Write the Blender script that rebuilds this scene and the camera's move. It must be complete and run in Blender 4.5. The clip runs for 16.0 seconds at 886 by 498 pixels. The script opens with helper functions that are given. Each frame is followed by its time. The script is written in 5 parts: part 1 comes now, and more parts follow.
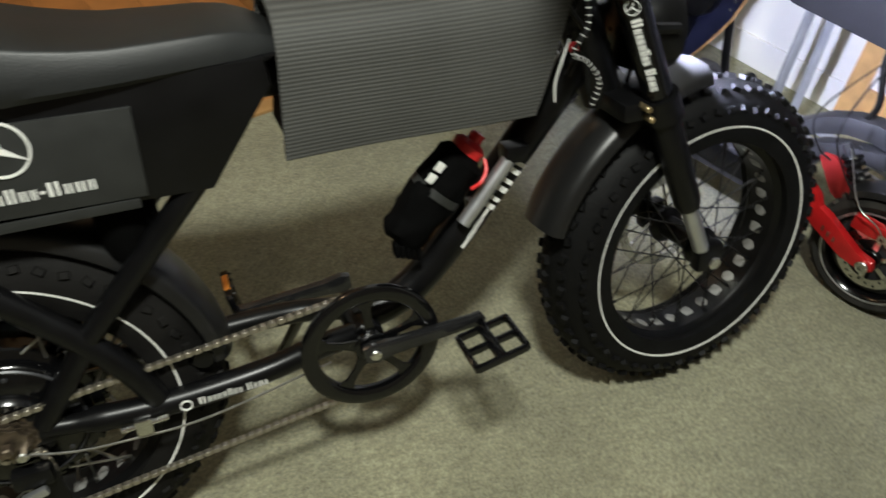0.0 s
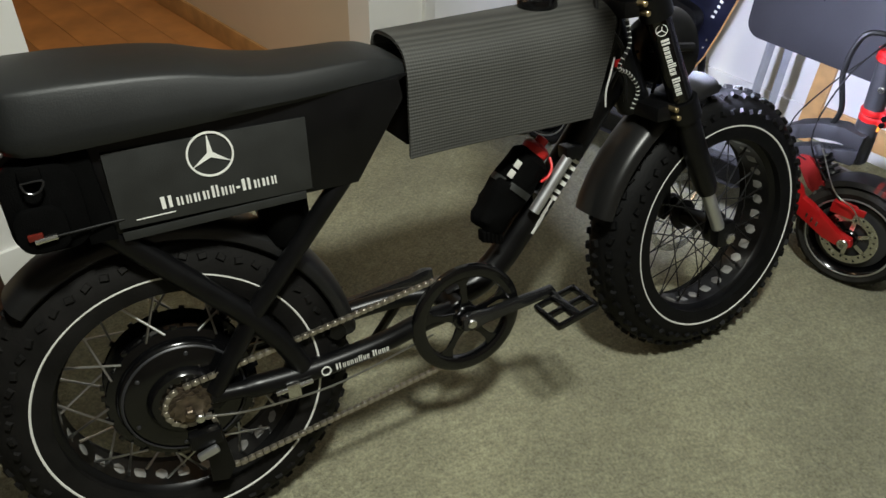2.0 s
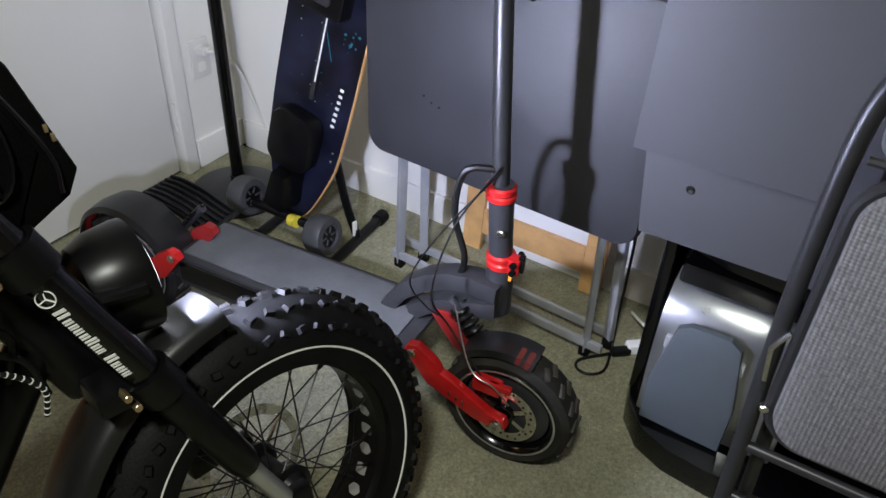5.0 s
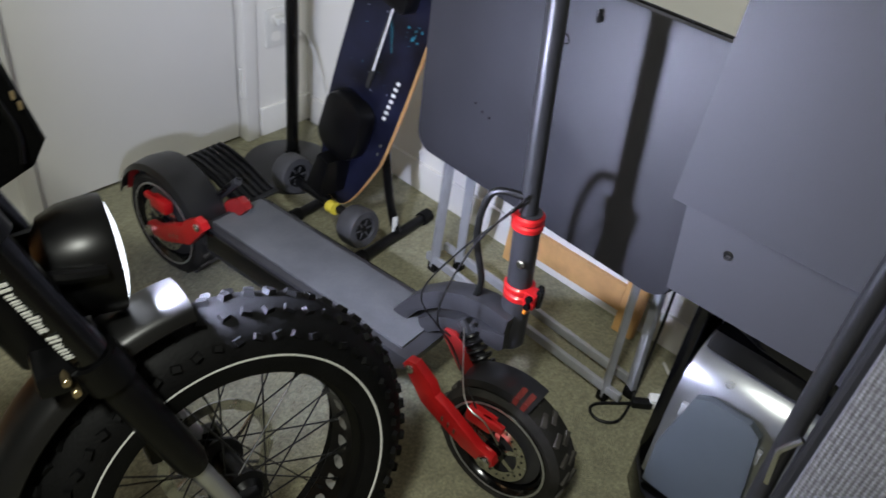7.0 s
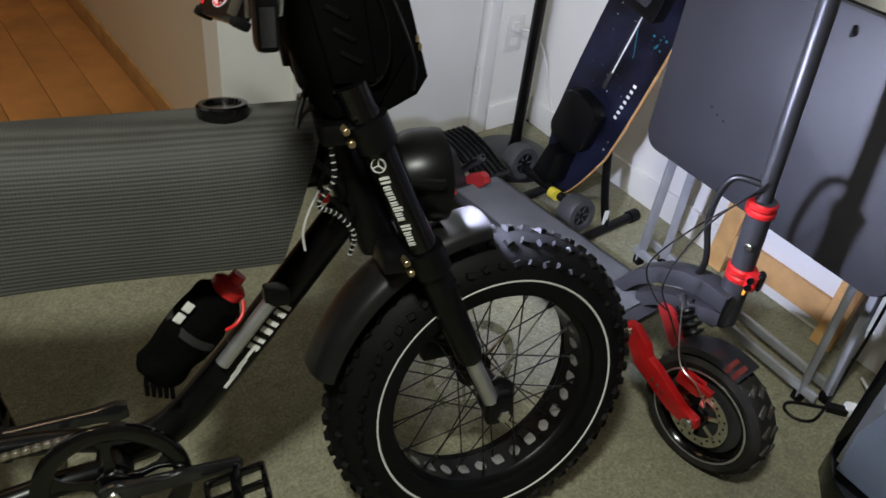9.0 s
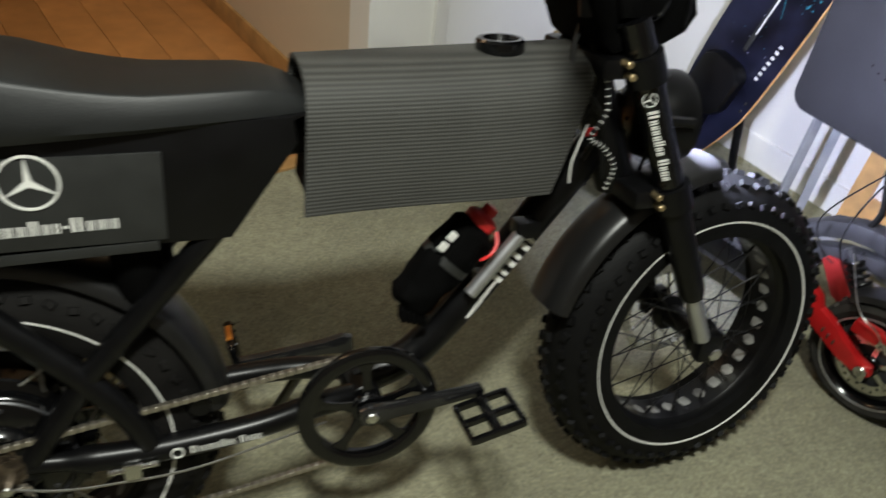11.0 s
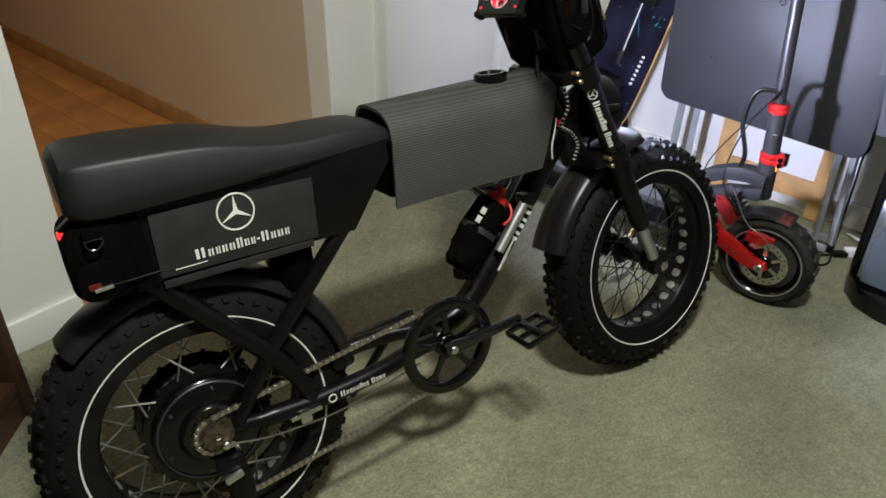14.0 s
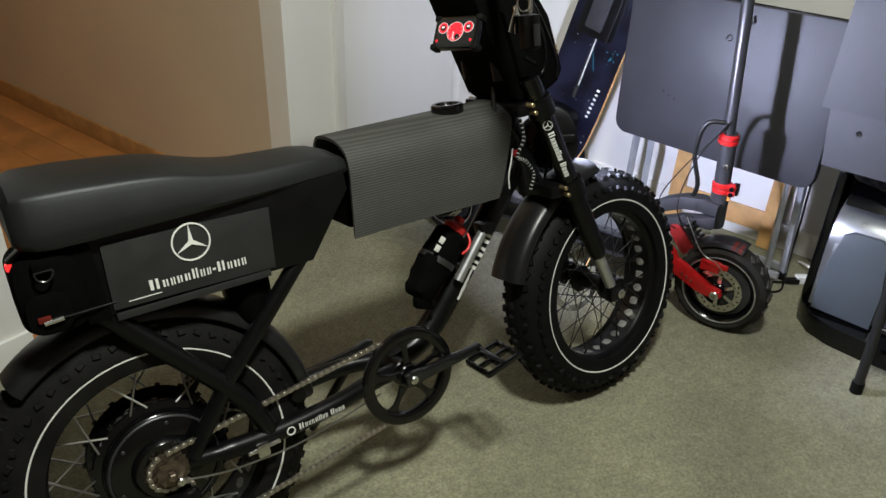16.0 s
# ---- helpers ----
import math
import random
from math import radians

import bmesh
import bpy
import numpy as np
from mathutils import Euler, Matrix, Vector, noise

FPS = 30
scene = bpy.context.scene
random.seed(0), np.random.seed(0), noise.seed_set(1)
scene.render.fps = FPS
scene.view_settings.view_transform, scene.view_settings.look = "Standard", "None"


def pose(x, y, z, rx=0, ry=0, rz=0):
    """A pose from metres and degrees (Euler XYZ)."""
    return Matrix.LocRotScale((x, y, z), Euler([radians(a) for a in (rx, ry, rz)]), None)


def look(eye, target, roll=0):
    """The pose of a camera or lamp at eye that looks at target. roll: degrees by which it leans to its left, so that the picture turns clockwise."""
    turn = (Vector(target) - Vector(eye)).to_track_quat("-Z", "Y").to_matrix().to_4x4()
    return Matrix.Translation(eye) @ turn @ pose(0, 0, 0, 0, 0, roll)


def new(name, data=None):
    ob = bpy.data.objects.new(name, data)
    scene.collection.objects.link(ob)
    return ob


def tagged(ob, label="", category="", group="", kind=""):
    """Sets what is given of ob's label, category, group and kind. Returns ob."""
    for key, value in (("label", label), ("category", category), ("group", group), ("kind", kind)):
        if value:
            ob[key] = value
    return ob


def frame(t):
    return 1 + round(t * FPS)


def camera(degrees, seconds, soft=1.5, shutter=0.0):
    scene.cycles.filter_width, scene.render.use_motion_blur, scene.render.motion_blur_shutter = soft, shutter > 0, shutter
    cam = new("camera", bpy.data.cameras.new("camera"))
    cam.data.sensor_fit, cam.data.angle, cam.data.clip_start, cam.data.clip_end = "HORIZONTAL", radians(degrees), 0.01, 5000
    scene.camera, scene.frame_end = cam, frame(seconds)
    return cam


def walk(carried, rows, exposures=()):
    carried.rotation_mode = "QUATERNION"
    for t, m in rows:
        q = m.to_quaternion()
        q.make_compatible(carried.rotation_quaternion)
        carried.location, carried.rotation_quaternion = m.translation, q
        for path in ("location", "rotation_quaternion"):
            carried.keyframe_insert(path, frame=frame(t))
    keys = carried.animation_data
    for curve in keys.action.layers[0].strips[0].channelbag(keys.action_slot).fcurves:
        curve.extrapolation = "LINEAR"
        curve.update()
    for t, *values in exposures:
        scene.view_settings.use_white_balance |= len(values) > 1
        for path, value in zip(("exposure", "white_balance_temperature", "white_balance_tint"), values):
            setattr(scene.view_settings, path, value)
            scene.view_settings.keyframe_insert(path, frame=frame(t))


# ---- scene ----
cam = camera(60.6, 16.0, shutter=0.6)
PATH = [
    (0, (0.285, -0.687, 1.132), (0.869, 0.637, -0.249), 3.2),
    (0.5, (0.206, -0.686, 1.155), (0.74, 0.687, -0.199), 4.2),
    (1, (0.077, -0.8, 1.174), (0.683, 0.614, -0.105), 2.9),
    (1.5, (-0.005, -0.861, 1.187), (0.695, 0.55, -0.045), 2.3),
    (2, (-0.011, -0.85, 1.183), (0.716, 0.54, -0.056), 1.7),
    (2.5, (0.023, -0.831, 1.191), (0.794, 0.53, -0.055), 1.6),
    (3, (0.173, -0.845, 1.203), (1.153, 0.375, -0.042), 1.6),
    (3.5, (0.454, -0.813, 1.191), (1.554, 0.319, -0.037), 4.4),
    (4, (0.627, -0.767, 1.197), (1.788, 0.373, 0.034), 4.7),
    (4.5, (0.695, -0.65, 1.197), (1.871, 0.476, 0.035), 2.3),
    (4.7, (0.71, -0.611, 1.186), (1.879, 0.518, 0.021), 2.4),
    (6.8, (0.835, -0.595, 1.196), (1.852, 0.628, -0.016), 7.7),
    (7, (0.862, -0.604, 1.194), (1.847, 0.644, -0.018), 8.3),
    (7.5, (0.862, -0.624, 1.19), (1.631, 0.768, -0.023), 8.2),
    (8, (0.778, -0.683, 1.2), (1.434, 0.789, 0.016), 6.5),
    (8.2, (0.728, -0.71, 1.208), (1.382, 0.76, 0.021), 6.1),
    (10.3, (0.449, -0.742, 1.145), (1.106, 0.712, -0.062), 9.9),
    (10.5, (0.405, -0.728, 1.136), (1.058, 0.732, -0.065), 9.6),
    (11, (0.266, -0.697, 1.135), (0.888, 0.748, -0.1), 7.7),
    (11.5, (0.142, -0.749, 1.138), (0.73, 0.692, -0.117), 4.7),
    (12, (0.023, -0.861, 1.152), (0.614, 0.576, -0.108), 0.8),
    (12.5, (-0.042, -0.898, 1.174), (0.654, 0.544, -0.024), 2.2),
    (13, (-0.129, -0.959, 1.199), (0.659, 0.457, 0.026), 0.1),
    (13.5, (-0.173, -0.981, 1.233), (0.67, 0.418, 0.078), -0.1),
    (14, (-0.181, -0.997, 1.254), (0.738, 0.415, 0.178), 1.0),
    (14.5, (-0.198, -1.02, 1.236), (0.757, 0.384, 0.178), 0.9),
    (15, (-0.187, -1.027, 1.255), (0.784, 0.369, 0.202), 0.9),
    (15.5, (-0.166, -1.014, 1.255), (0.831, 0.396, 0.246), 1.3),
    (16, (-0.178, -1.011, 1.248), (0.845, 0.389, 0.252), 2.0),
]
walk(cam, [(t, look(eye, target, roll)) for t, eye, target, roll in PATH], exposures=[(0.0, 0.48), (1.0, 0.38), (2.5, 0.18), (3.4, 0.1), (4.0, -0.03), (7.0, -0.05), (8.2, -0.18), (10.5, 0.28), (12.0, 0.35), (12.6, 0.32), (13.2, 0.2), (14.0, 0.18), (15.0, 0.22), (16.0, 0.16)])

# ---- light ----
world = bpy.data.worlds.new("world")
scene.world = world
world.use_nodes = True
world.node_tree.nodes["Background"].inputs[0].default_value = (0.9, 0.92, 1.0, 1)
world.node_tree.nodes["Background"].inputs[1].default_value = 0.003


def lamp(name, kind, m, energy, colour, **kw):
    data = bpy.data.lights.new(name, kind)
    data.energy, data.color = energy, colour
    if kind == "AREA":
        data.shape = "DISK"
        data.size = kw["size"]
    if kind == "SPOT":
        data.spot_size, data.spot_blend, data.shadow_soft_size = radians(kw["spot"]), kw["blend"], kw["size"]
    if kind == "POINT":
        data.shadow_soft_size = kw["size"]
    ob = new(name, data)
    ob.matrix_world = m
    return ob


LEAN_DEG, BIKE_Y = 12.5, -0.005
BIKE = pose(1.062, 0, 0, 0, 0, -0.6) @ pose(-1.062, BIKE_Y, 0, -LEAN_DEG, 0, 0)
lamp("ceiling_lamp_light", "AREA", look((0.24, -0.75, 2.36), (0.29, -0.68, 0)), 49, (0.94, 0.97, 0.89), size=0.26)
lamp("hall_lamp_light", "POINT", pose(-0.45, 2.1, 2.25), 7.6, (1.0, 0.68, 0.40), size=0.12)
lamp("headlamp_light", "AREA", BIKE @ look((1.002, 0.011, 0.640), (1.9, 0.04, 0.634)), 16.0, (0.68, 0.73, 1.0), size=0.04)

# ---- materials ----


def mat(name, colour, rough=0.6, metal=0.0, vary=0.25, scale=12.0, bump=0.0, bump_scale=200.0, grain=0.0, coat=0.0, spec=0.5, emit=None, power=0.0, rnd=0.0):
    m = bpy.data.materials.new(name)
    m.use_nodes = True
    nt = m.node_tree
    b = nt.nodes["Principled BSDF"]
    b.inputs["Roughness"].default_value, b.inputs["Metallic"].default_value = rough, metal
    b.inputs["Specular IOR Level"].default_value = spec
    b.inputs["Coat Weight"].default_value = coat
    tc = nt.nodes.new("ShaderNodeTexCoord")
    n1 = nt.nodes.new("ShaderNodeTexNoise")
    n1.inputs["Scale"].default_value, n1.inputs["Detail"].default_value = scale, 6
    n2 = nt.nodes.new("ShaderNodeTexNoise")
    n2.inputs["Scale"].default_value, n2.inputs["Detail"].default_value = bump_scale, 3
    for n in (n1, n2):
        nt.links.new(tc.outputs["Object"], n.inputs["Vector"])
    ramp = nt.nodes.new("ShaderNodeValToRGB")
    lo, hi = [max(0, c * (1 - vary)) for c in colour], [min(1, c * (1 + vary)) for c in colour]
    ramp.color_ramp.elements[0].position, ramp.color_ramp.elements[1].position = 0.3, 0.7
    ramp.color_ramp.elements[0].color, ramp.color_ramp.elements[1].color = (*lo, 1), (*hi, 1)
    nt.links.new(n1.outputs["Fac"], ramp.inputs["Fac"])
    out = ramp.outputs["Color"]
    if grain:
        mix = nt.nodes.new("ShaderNodeMixRGB")
        mix.blend_type, mix.inputs["Fac"].default_value = "OVERLAY", grain
        nt.links.new(out, mix.inputs[1])
        nt.links.new(n2.outputs["Fac"], mix.inputs[2])
        out = mix.outputs[0]
    if rnd:
        info, hsv = nt.nodes.new("ShaderNodeObjectInfo"), nt.nodes.new("ShaderNodeHueSaturation")
        mr = nt.nodes.new("ShaderNodeMapRange")
        mr.inputs["To Min"].default_value, mr.inputs["To Max"].default_value = 1 - rnd, 1 + rnd
        nt.links.new(info.outputs["Random"], mr.inputs["Value"])
        nt.links.new(mr.outputs[0], hsv.inputs["Value"])
        nt.links.new(out, hsv.inputs["Color"])
        out = hsv.outputs[0]
    nt.links.new(out, b.inputs["Base Color"])
    rr = nt.nodes.new("ShaderNodeMapRange")
    rr.inputs["To Min"].default_value, rr.inputs["To Max"].default_value = max(0.03, rough - 0.08), min(1, rough + 0.08)
    nt.links.new(n1.outputs["Fac"], rr.inputs["Value"])
    nt.links.new(rr.outputs[0], b.inputs["Roughness"])
    if bump:
        bp = nt.nodes.new("ShaderNodeBump")
        bp.inputs["Strength"].default_value, bp.inputs["Distance"].default_value = bump, 0.002
        nt.links.new(n2.outputs["Fac"], bp.inputs["Height"])
        nt.links.new(bp.outputs["Normal"], b.inputs["Normal"])
    if emit:
        b.inputs["Emission Color"].default_value, b.inputs["Emission Strength"].default_value = (*emit, 1), power
    return m


def ribbed(name, colour, pitch_a, pitch_b, axis_a, axis_b, strength, rough=0.75, dark=0.45, vary=0.12, scale=9, cross=0.45):
    """A fabric or mat with ribs across axis_a and a weaker weave across axis_b, darker in colour where the relief is
    low.
    """
    m = mat(name, colour, rough, vary=vary, scale=scale)
    nt = m.node_tree
    b = nt.nodes["Principled BSDF"]
    tc = nt.nodes.new("ShaderNodeTexCoord")
    sep = nt.nodes.new("ShaderNodeSeparateXYZ")
    nt.links.new(tc.outputs["Object"], sep.inputs[0])

    def wave(axis, pitch):
        k = nt.nodes.new("ShaderNodeMath")
        k.operation = "MULTIPLY"
        k.inputs[1].default_value = 2 * math.pi / pitch
        s = nt.nodes.new("ShaderNodeMath")
        s.operation = "SINE"
        nt.links.new(sep.outputs[axis], k.inputs[0])
        nt.links.new(k.outputs[0], s.inputs[0])
        return s
    a, c = wave(axis_a, pitch_a), wave(axis_b, pitch_b)
    h = nt.nodes.new("ShaderNodeMath")
    h.operation = "MULTIPLY_ADD"
    h.inputs[1].default_value = cross
    nt.links.new(c.outputs[0], h.inputs[0])
    nt.links.new(a.outputs[0], h.inputs[2])
    bp = nt.nodes.new("ShaderNodeBump")
    bp.inputs["Strength"].default_value, bp.inputs["Distance"].default_value = strength, 0.0015
    nt.links.new(h.outputs[0], bp.inputs["Height"])
    nt.links.new(bp.outputs["Normal"], b.inputs["Normal"])
    # groove shade put into the colour: dark where the relief dips, brighter on crests
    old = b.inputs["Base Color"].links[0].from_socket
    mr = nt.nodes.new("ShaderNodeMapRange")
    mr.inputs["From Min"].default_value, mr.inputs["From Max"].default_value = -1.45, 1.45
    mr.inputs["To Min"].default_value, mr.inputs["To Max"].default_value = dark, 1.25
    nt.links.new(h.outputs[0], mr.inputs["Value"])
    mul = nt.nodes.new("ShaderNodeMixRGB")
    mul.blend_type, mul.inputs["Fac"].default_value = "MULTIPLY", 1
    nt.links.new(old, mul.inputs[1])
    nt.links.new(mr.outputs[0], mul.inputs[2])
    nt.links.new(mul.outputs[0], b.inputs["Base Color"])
    return m


M_CARPET = mat("olive_carpet", (0.310, 0.298, 0.187), 0.95, vary=0.20, scale=3.0, spec=0.1)


def carpet_pile(m):
    """Tufts: two finer noises over the stains, in colour and relief."""
    nt = m.node_tree
    b = nt.nodes["Principled BSDF"]
    tc = nt.nodes.new("ShaderNodeTexCoord")
    old = b.inputs["Base Color"].links[0].from_socket
    heights = []
    for sc, lo, hi in ((38.0, 0.86, 1.12), (150.0, 0.62, 1.30), (420.0, 0.70, 1.25)):
        n = nt.nodes.new("ShaderNodeTexNoise")
        n.inputs["Scale"].default_value, n.inputs["Detail"].default_value, n.inputs["Roughness"].default_value = sc, 4, 0.65
        nt.links.new(tc.outputs["Object"], n.inputs["Vector"])
        mr = nt.nodes.new("ShaderNodeMapRange")
        mr.inputs["From Min"].default_value, mr.inputs["From Max"].default_value = 0.3, 0.7
        mr.inputs["To Min"].default_value, mr.inputs["To Max"].default_value = lo, hi
        nt.links.new(n.outputs["Fac"], mr.inputs["Value"])
        mul = nt.nodes.new("ShaderNodeMixRGB")
        mul.blend_type, mul.inputs["Fac"].default_value = "MULTIPLY", 1
        nt.links.new(old, mul.inputs[1])
        nt.links.new(mr.outputs[0], mul.inputs[2])
        old = mul.outputs[0]
        heights.append(n.outputs["Fac"])
    nt.links.new(old, b.inputs["Base Color"])
    add = nt.nodes.new("ShaderNodeMath")
    nt.links.new(heights[1], add.inputs[0])
    nt.links.new(heights[2], add.inputs[1])
    bp = nt.nodes.new("ShaderNodeBump")
    bp.inputs["Strength"].default_value, bp.inputs["Distance"].default_value = 0.9, 0.006
    nt.links.new(add.outputs[0], bp.inputs["Height"])
    nt.links.new(bp.outputs["Normal"], b.inputs["Normal"])
    b.inputs["Sheen Weight"].default_value = 0.15


carpet_pile(M_CARPET)
M_WALL = mat("white_wall_paint", (0.82, 0.81, 0.77), 0.75, vary=0.03, scale=3, bump=0.12, bump_scale=120)
M_HALLWALL = mat("cream_hall_paint", (0.62, 0.53, 0.40), 0.75, vary=0.05, scale=2, bump=0.1, bump_scale=120)
# made-up dark colour for the unseen walls, to lower the fill light
M_DIMWALL = mat("unseen_dim_wall", (0.16, 0.13, 0.10), 0.7, vary=0.15, scale=4)
M_APPL = mat("grey_polished_shell", (0.32, 0.33, 0.34), 0.3, 0.85, vary=0.08, scale=20)
M_DOOR = mat("white_door_paint", (0.82, 0.81, 0.78), 0.45, vary=0.03, scale=2)
M_CEIL = mat("white_ceiling_paint", (0.6, 0.59, 0.56), 0.9, vary=0.02)
M_WOODFLOOR = mat("orange_wood_floor", (0.42, 0.19, 0.06), 0.4, vary=0.25, scale=6, rnd=0.15)
M_BASE = mat("oak_trim", (0.42, 0.24, 0.09), 0.5, vary=0.2, scale=14)
M_PINE = mat("pine_wood", (0.62, 0.36, 0.14), 0.55, vary=0.18, scale=18, bump=0.1)
M_DARKWOOD = mat("dark_stained_wood", (0.055, 0.025, 0.015), 0.4, vary=0.3, scale=16)
M_BLACK = mat("matt_black_paint", (0.003, 0.003, 0.0033), 0.32, vary=0.3, scale=20, spec=0.26)
M_GLOSS = mat("gloss_black", (0.0025, 0.0025, 0.0028), 0.16, vary=0.2, scale=20, spec=0.5)
M_LEATHER = mat("black_seat_vinyl", (0.009, 0.0098, 0.0098), 0.48, vary=0.2, scale=10, bump=0.12, bump_scale=450, spec=0.38)
M_GREYVINYL = mat("dark_grey_vinyl", (0.019, 0.020, 0.019), 0.5, vary=0.15, scale=30, bump=0.15, bump_scale=500, spec=0.4)
M_FABRIC = mat("black_nylon", (0.002, 0.002, 0.002), 0.8, vary=0.3, scale=30, bump=0.5, bump_scale=600, spec=0.04)
M_RUBBER = mat("tyre_rubber", (0.0035, 0.0035, 0.0036), 0.6, vary=0.35, scale=25, bump=0.3, bump_scale=260, spec=0.15)
M_DUSTY = mat("worn_tyre_rubber", (0.008, 0.0075, 0.007), 0.7, vary=0.5, scale=16, bump=0.3, bump_scale=200, spec=0.12)
M_WHITE = mat("white_reflective_stripe", (0.72, 0.72, 0.68), 0.5, vary=0.05)
M_PRINT = mat("white_print", (0.72, 0.72, 0.68), 0.5, vary=0.05)
M_STEEL = mat("polished_steel", (0.62, 0.62, 0.6), 0.25, 1.0, vary=0.12, scale=40)
M_SPOKE = mat("steel_spoke", (0.5, 0.5, 0.48), 0.3, 1.0, vary=0.1)
M_DARKSPOKE = mat("black_spoke", (0.02, 0.02, 0.02), 0.3, 0.6, vary=0.1)
M_CHAIN = mat("oily_chain_steel", (0.36, 0.33, 0.28), 0.4, 0.9, vary=0.35, scale=80)
M_CASS = mat("rusty_cassette_steel", (0.17, 0.135, 0.10), 0.5, 0.9, vary=0.5, scale=60)
M_ALU = mat("brushed_aluminium", (0.55, 0.56, 0.58), 0.38, 0.9, vary=0.08, scale=30)
M_SILVER = mat("silver_painted_tube", (0.36, 0.37, 0.39), 0.5, 0.35, vary=0.1, scale=20)
M_RED = mat("anodised_red", (0.52, 0.012, 0.014), 0.34, 0.25, vary=0.2, scale=25, coat=0.3)
M_REDPL = mat("red_plastic", (0.62, 0.02, 0.02), 0.4, vary=0.1)
# dark red of the tail light; on the far swing arms it paints shade
M_DARKREDPL_SHADE = mat("dark_red_plastic_and_shaded_arm", (0.22, 0.012, 0.012), 0.4, vary=0.2)
M_REDLENS = mat("red_lens", (0.5, 0.01, 0.01), 0.2, emit=(1, 0.03, 0.03), power=1.2)
M_FENDER = mat("satin_black_fender", (0.008, 0.008, 0.008), 0.34, 0.0, vary=0.2, scale=10, spec=0.46)
M_TAPE = mat("rim_tape", (0.26, 0.26, 0.25), 0.4, 0.3, vary=0.3, scale=30)
M_TABLE = mat("black_table_laminate", (0.026, 0.026, 0.031), 0.54, vary=0.2, scale=6, bump=0.10, bump_scale=300, spec=0.5)
M_GREYBOARD = mat("dark_grey_board", (0.06, 0.06, 0.066), 0.55, vary=0.06, scale=3, spec=0.3)
M_CHAIR = mat("black_powder_coat", (0.022, 0.022, 0.024), 0.38, 0.2, vary=0.15, scale=40)
M_CHAIRBACK = mat("grey_metal_panel", (0.16, 0.165, 0.18), 0.4, 0.4, vary=0.06)
M_DECK = mat("grey_grip_deck", (0.075, 0.077, 0.082), 0.75, vary=0.2, scale=14, bump=0.5, bump_scale=500, grain=0.3)
M_GREYPL = mat("blue_grey_plastic", (0.07, 0.082, 0.095), 0.5, vary=0.06)
M_GREYMET = mat("dark_grey_alloy", (0.036, 0.036, 0.040), 0.42, 0.3, vary=0.15, scale=20)
M_WORN = mat("scuffed_tyre_rubber", (0.05, 0.046, 0.040), 0.85, vary=0.45, scale=22, bump=0.3, bump_scale=200, spec=0.2)
M_SIDEWALL = mat("dusty_sidewall_rubber", (0.020, 0.019, 0.017), 0.8, vary=0.5, scale=18, bump=0.3, bump_scale=200, spec=0.15)
M_LENS = mat("headlamp_lens", (0.9, 0.9, 0.95), 0.2, emit=(0.85, 0.9, 1.0), power=3)
M_DARKRED = mat("dark_red_reflector", (0.10, 0.012, 0.008), 0.25, vary=0.1)
M_AMBER = mat("amber_reflector", (0.75, 0.25, 0.03), 0.3, vary=0.1)
M_BRASS = mat("brass_bolt", (0.55, 0.43, 0.24), 0.3, 0.9, vary=0.15, scale=60)
M_PLASTIC = mat("white_plastic", (0.7, 0.7, 0.67), 0.4, vary=0.03)
M_CABLE = mat("black_cable", (0.004, 0.004, 0.004), 0.5, vary=0.1, spec=0.3)
# the mat's dark rib lines are shade carried by the colour, besides the bump
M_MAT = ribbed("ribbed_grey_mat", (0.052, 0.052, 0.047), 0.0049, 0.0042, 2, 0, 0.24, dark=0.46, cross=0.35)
M_CUSHION = ribbed("grey_woven_cushion", (0.128, 0.126, 0.126), 0.0062, 0.0052, 0, 2, 0.35, 0.9, dark=0.72, vary=0.26, scale=130)
M_CRANK = mat("dark_polished_alloy", (0.055, 0.055, 0.057), 0.17, 0.8, vary=0.2, scale=30)
M_GALAXY = mat("galaxy_print", (0.006, 0.0068, 0.016), 0.35, vary=0.95, scale=9, coat=0.1, spec=0.3)
M_DISP = mat("lit_red_dial", (0.5, 0.01, 0.02), 0.3, emit=(1, 0.02, 0.05), power=0.45)
M_DIALWHITE = mat("lit_white_marking", (0.7, 0.7, 0.7), 0.4, vary=0.05, emit=(0.9, 0.9, 1.0), power=0.25)
M_TEAL = mat("teal_print", (0.012, 0.13, 0.17), 0.4, vary=0.4, scale=60)
M_STAR = mat("pale_print", (0.4, 0.42, 0.5), 0.4, vary=0.2)
M_YELLOW = mat("yellow_rubber", (0.55, 0.45, 0.04), 0.5, vary=0.1)
M_GREYPU = mat("grey_urethane", (0.04, 0.04, 0.043), 0.55, vary=0.12, scale=30)

# ---- mesh helpers ----


def part(name, bm, material, parent=None, label="", smooth=True):
    me = bpy.data.meshes.new(name)
    bm.normal_update()
    if smooth:
        for f in bm.faces:
            f.smooth = True
        for e in bm.edges:
            if len(e.link_faces) == 2 and e.calc_face_angle(0) > 0.6:
                e.smooth = False
    bm.to_mesh(me)
    bm.free()
    me.materials.append(material)
    ob = new(name, me)
    if parent is not None:
        ob.parent = parent
    if label:
        ob["label"] = label
    return ob


def root(name, m, label, category, group=""):
    ob = new(name)
    ob.matrix_world = m
    ob.empty_display_size = 0.05
    return tagged(ob, label, category, group)


def setting(ob, label="", category=""):
    return tagged(ob, label, category, "", "structure")


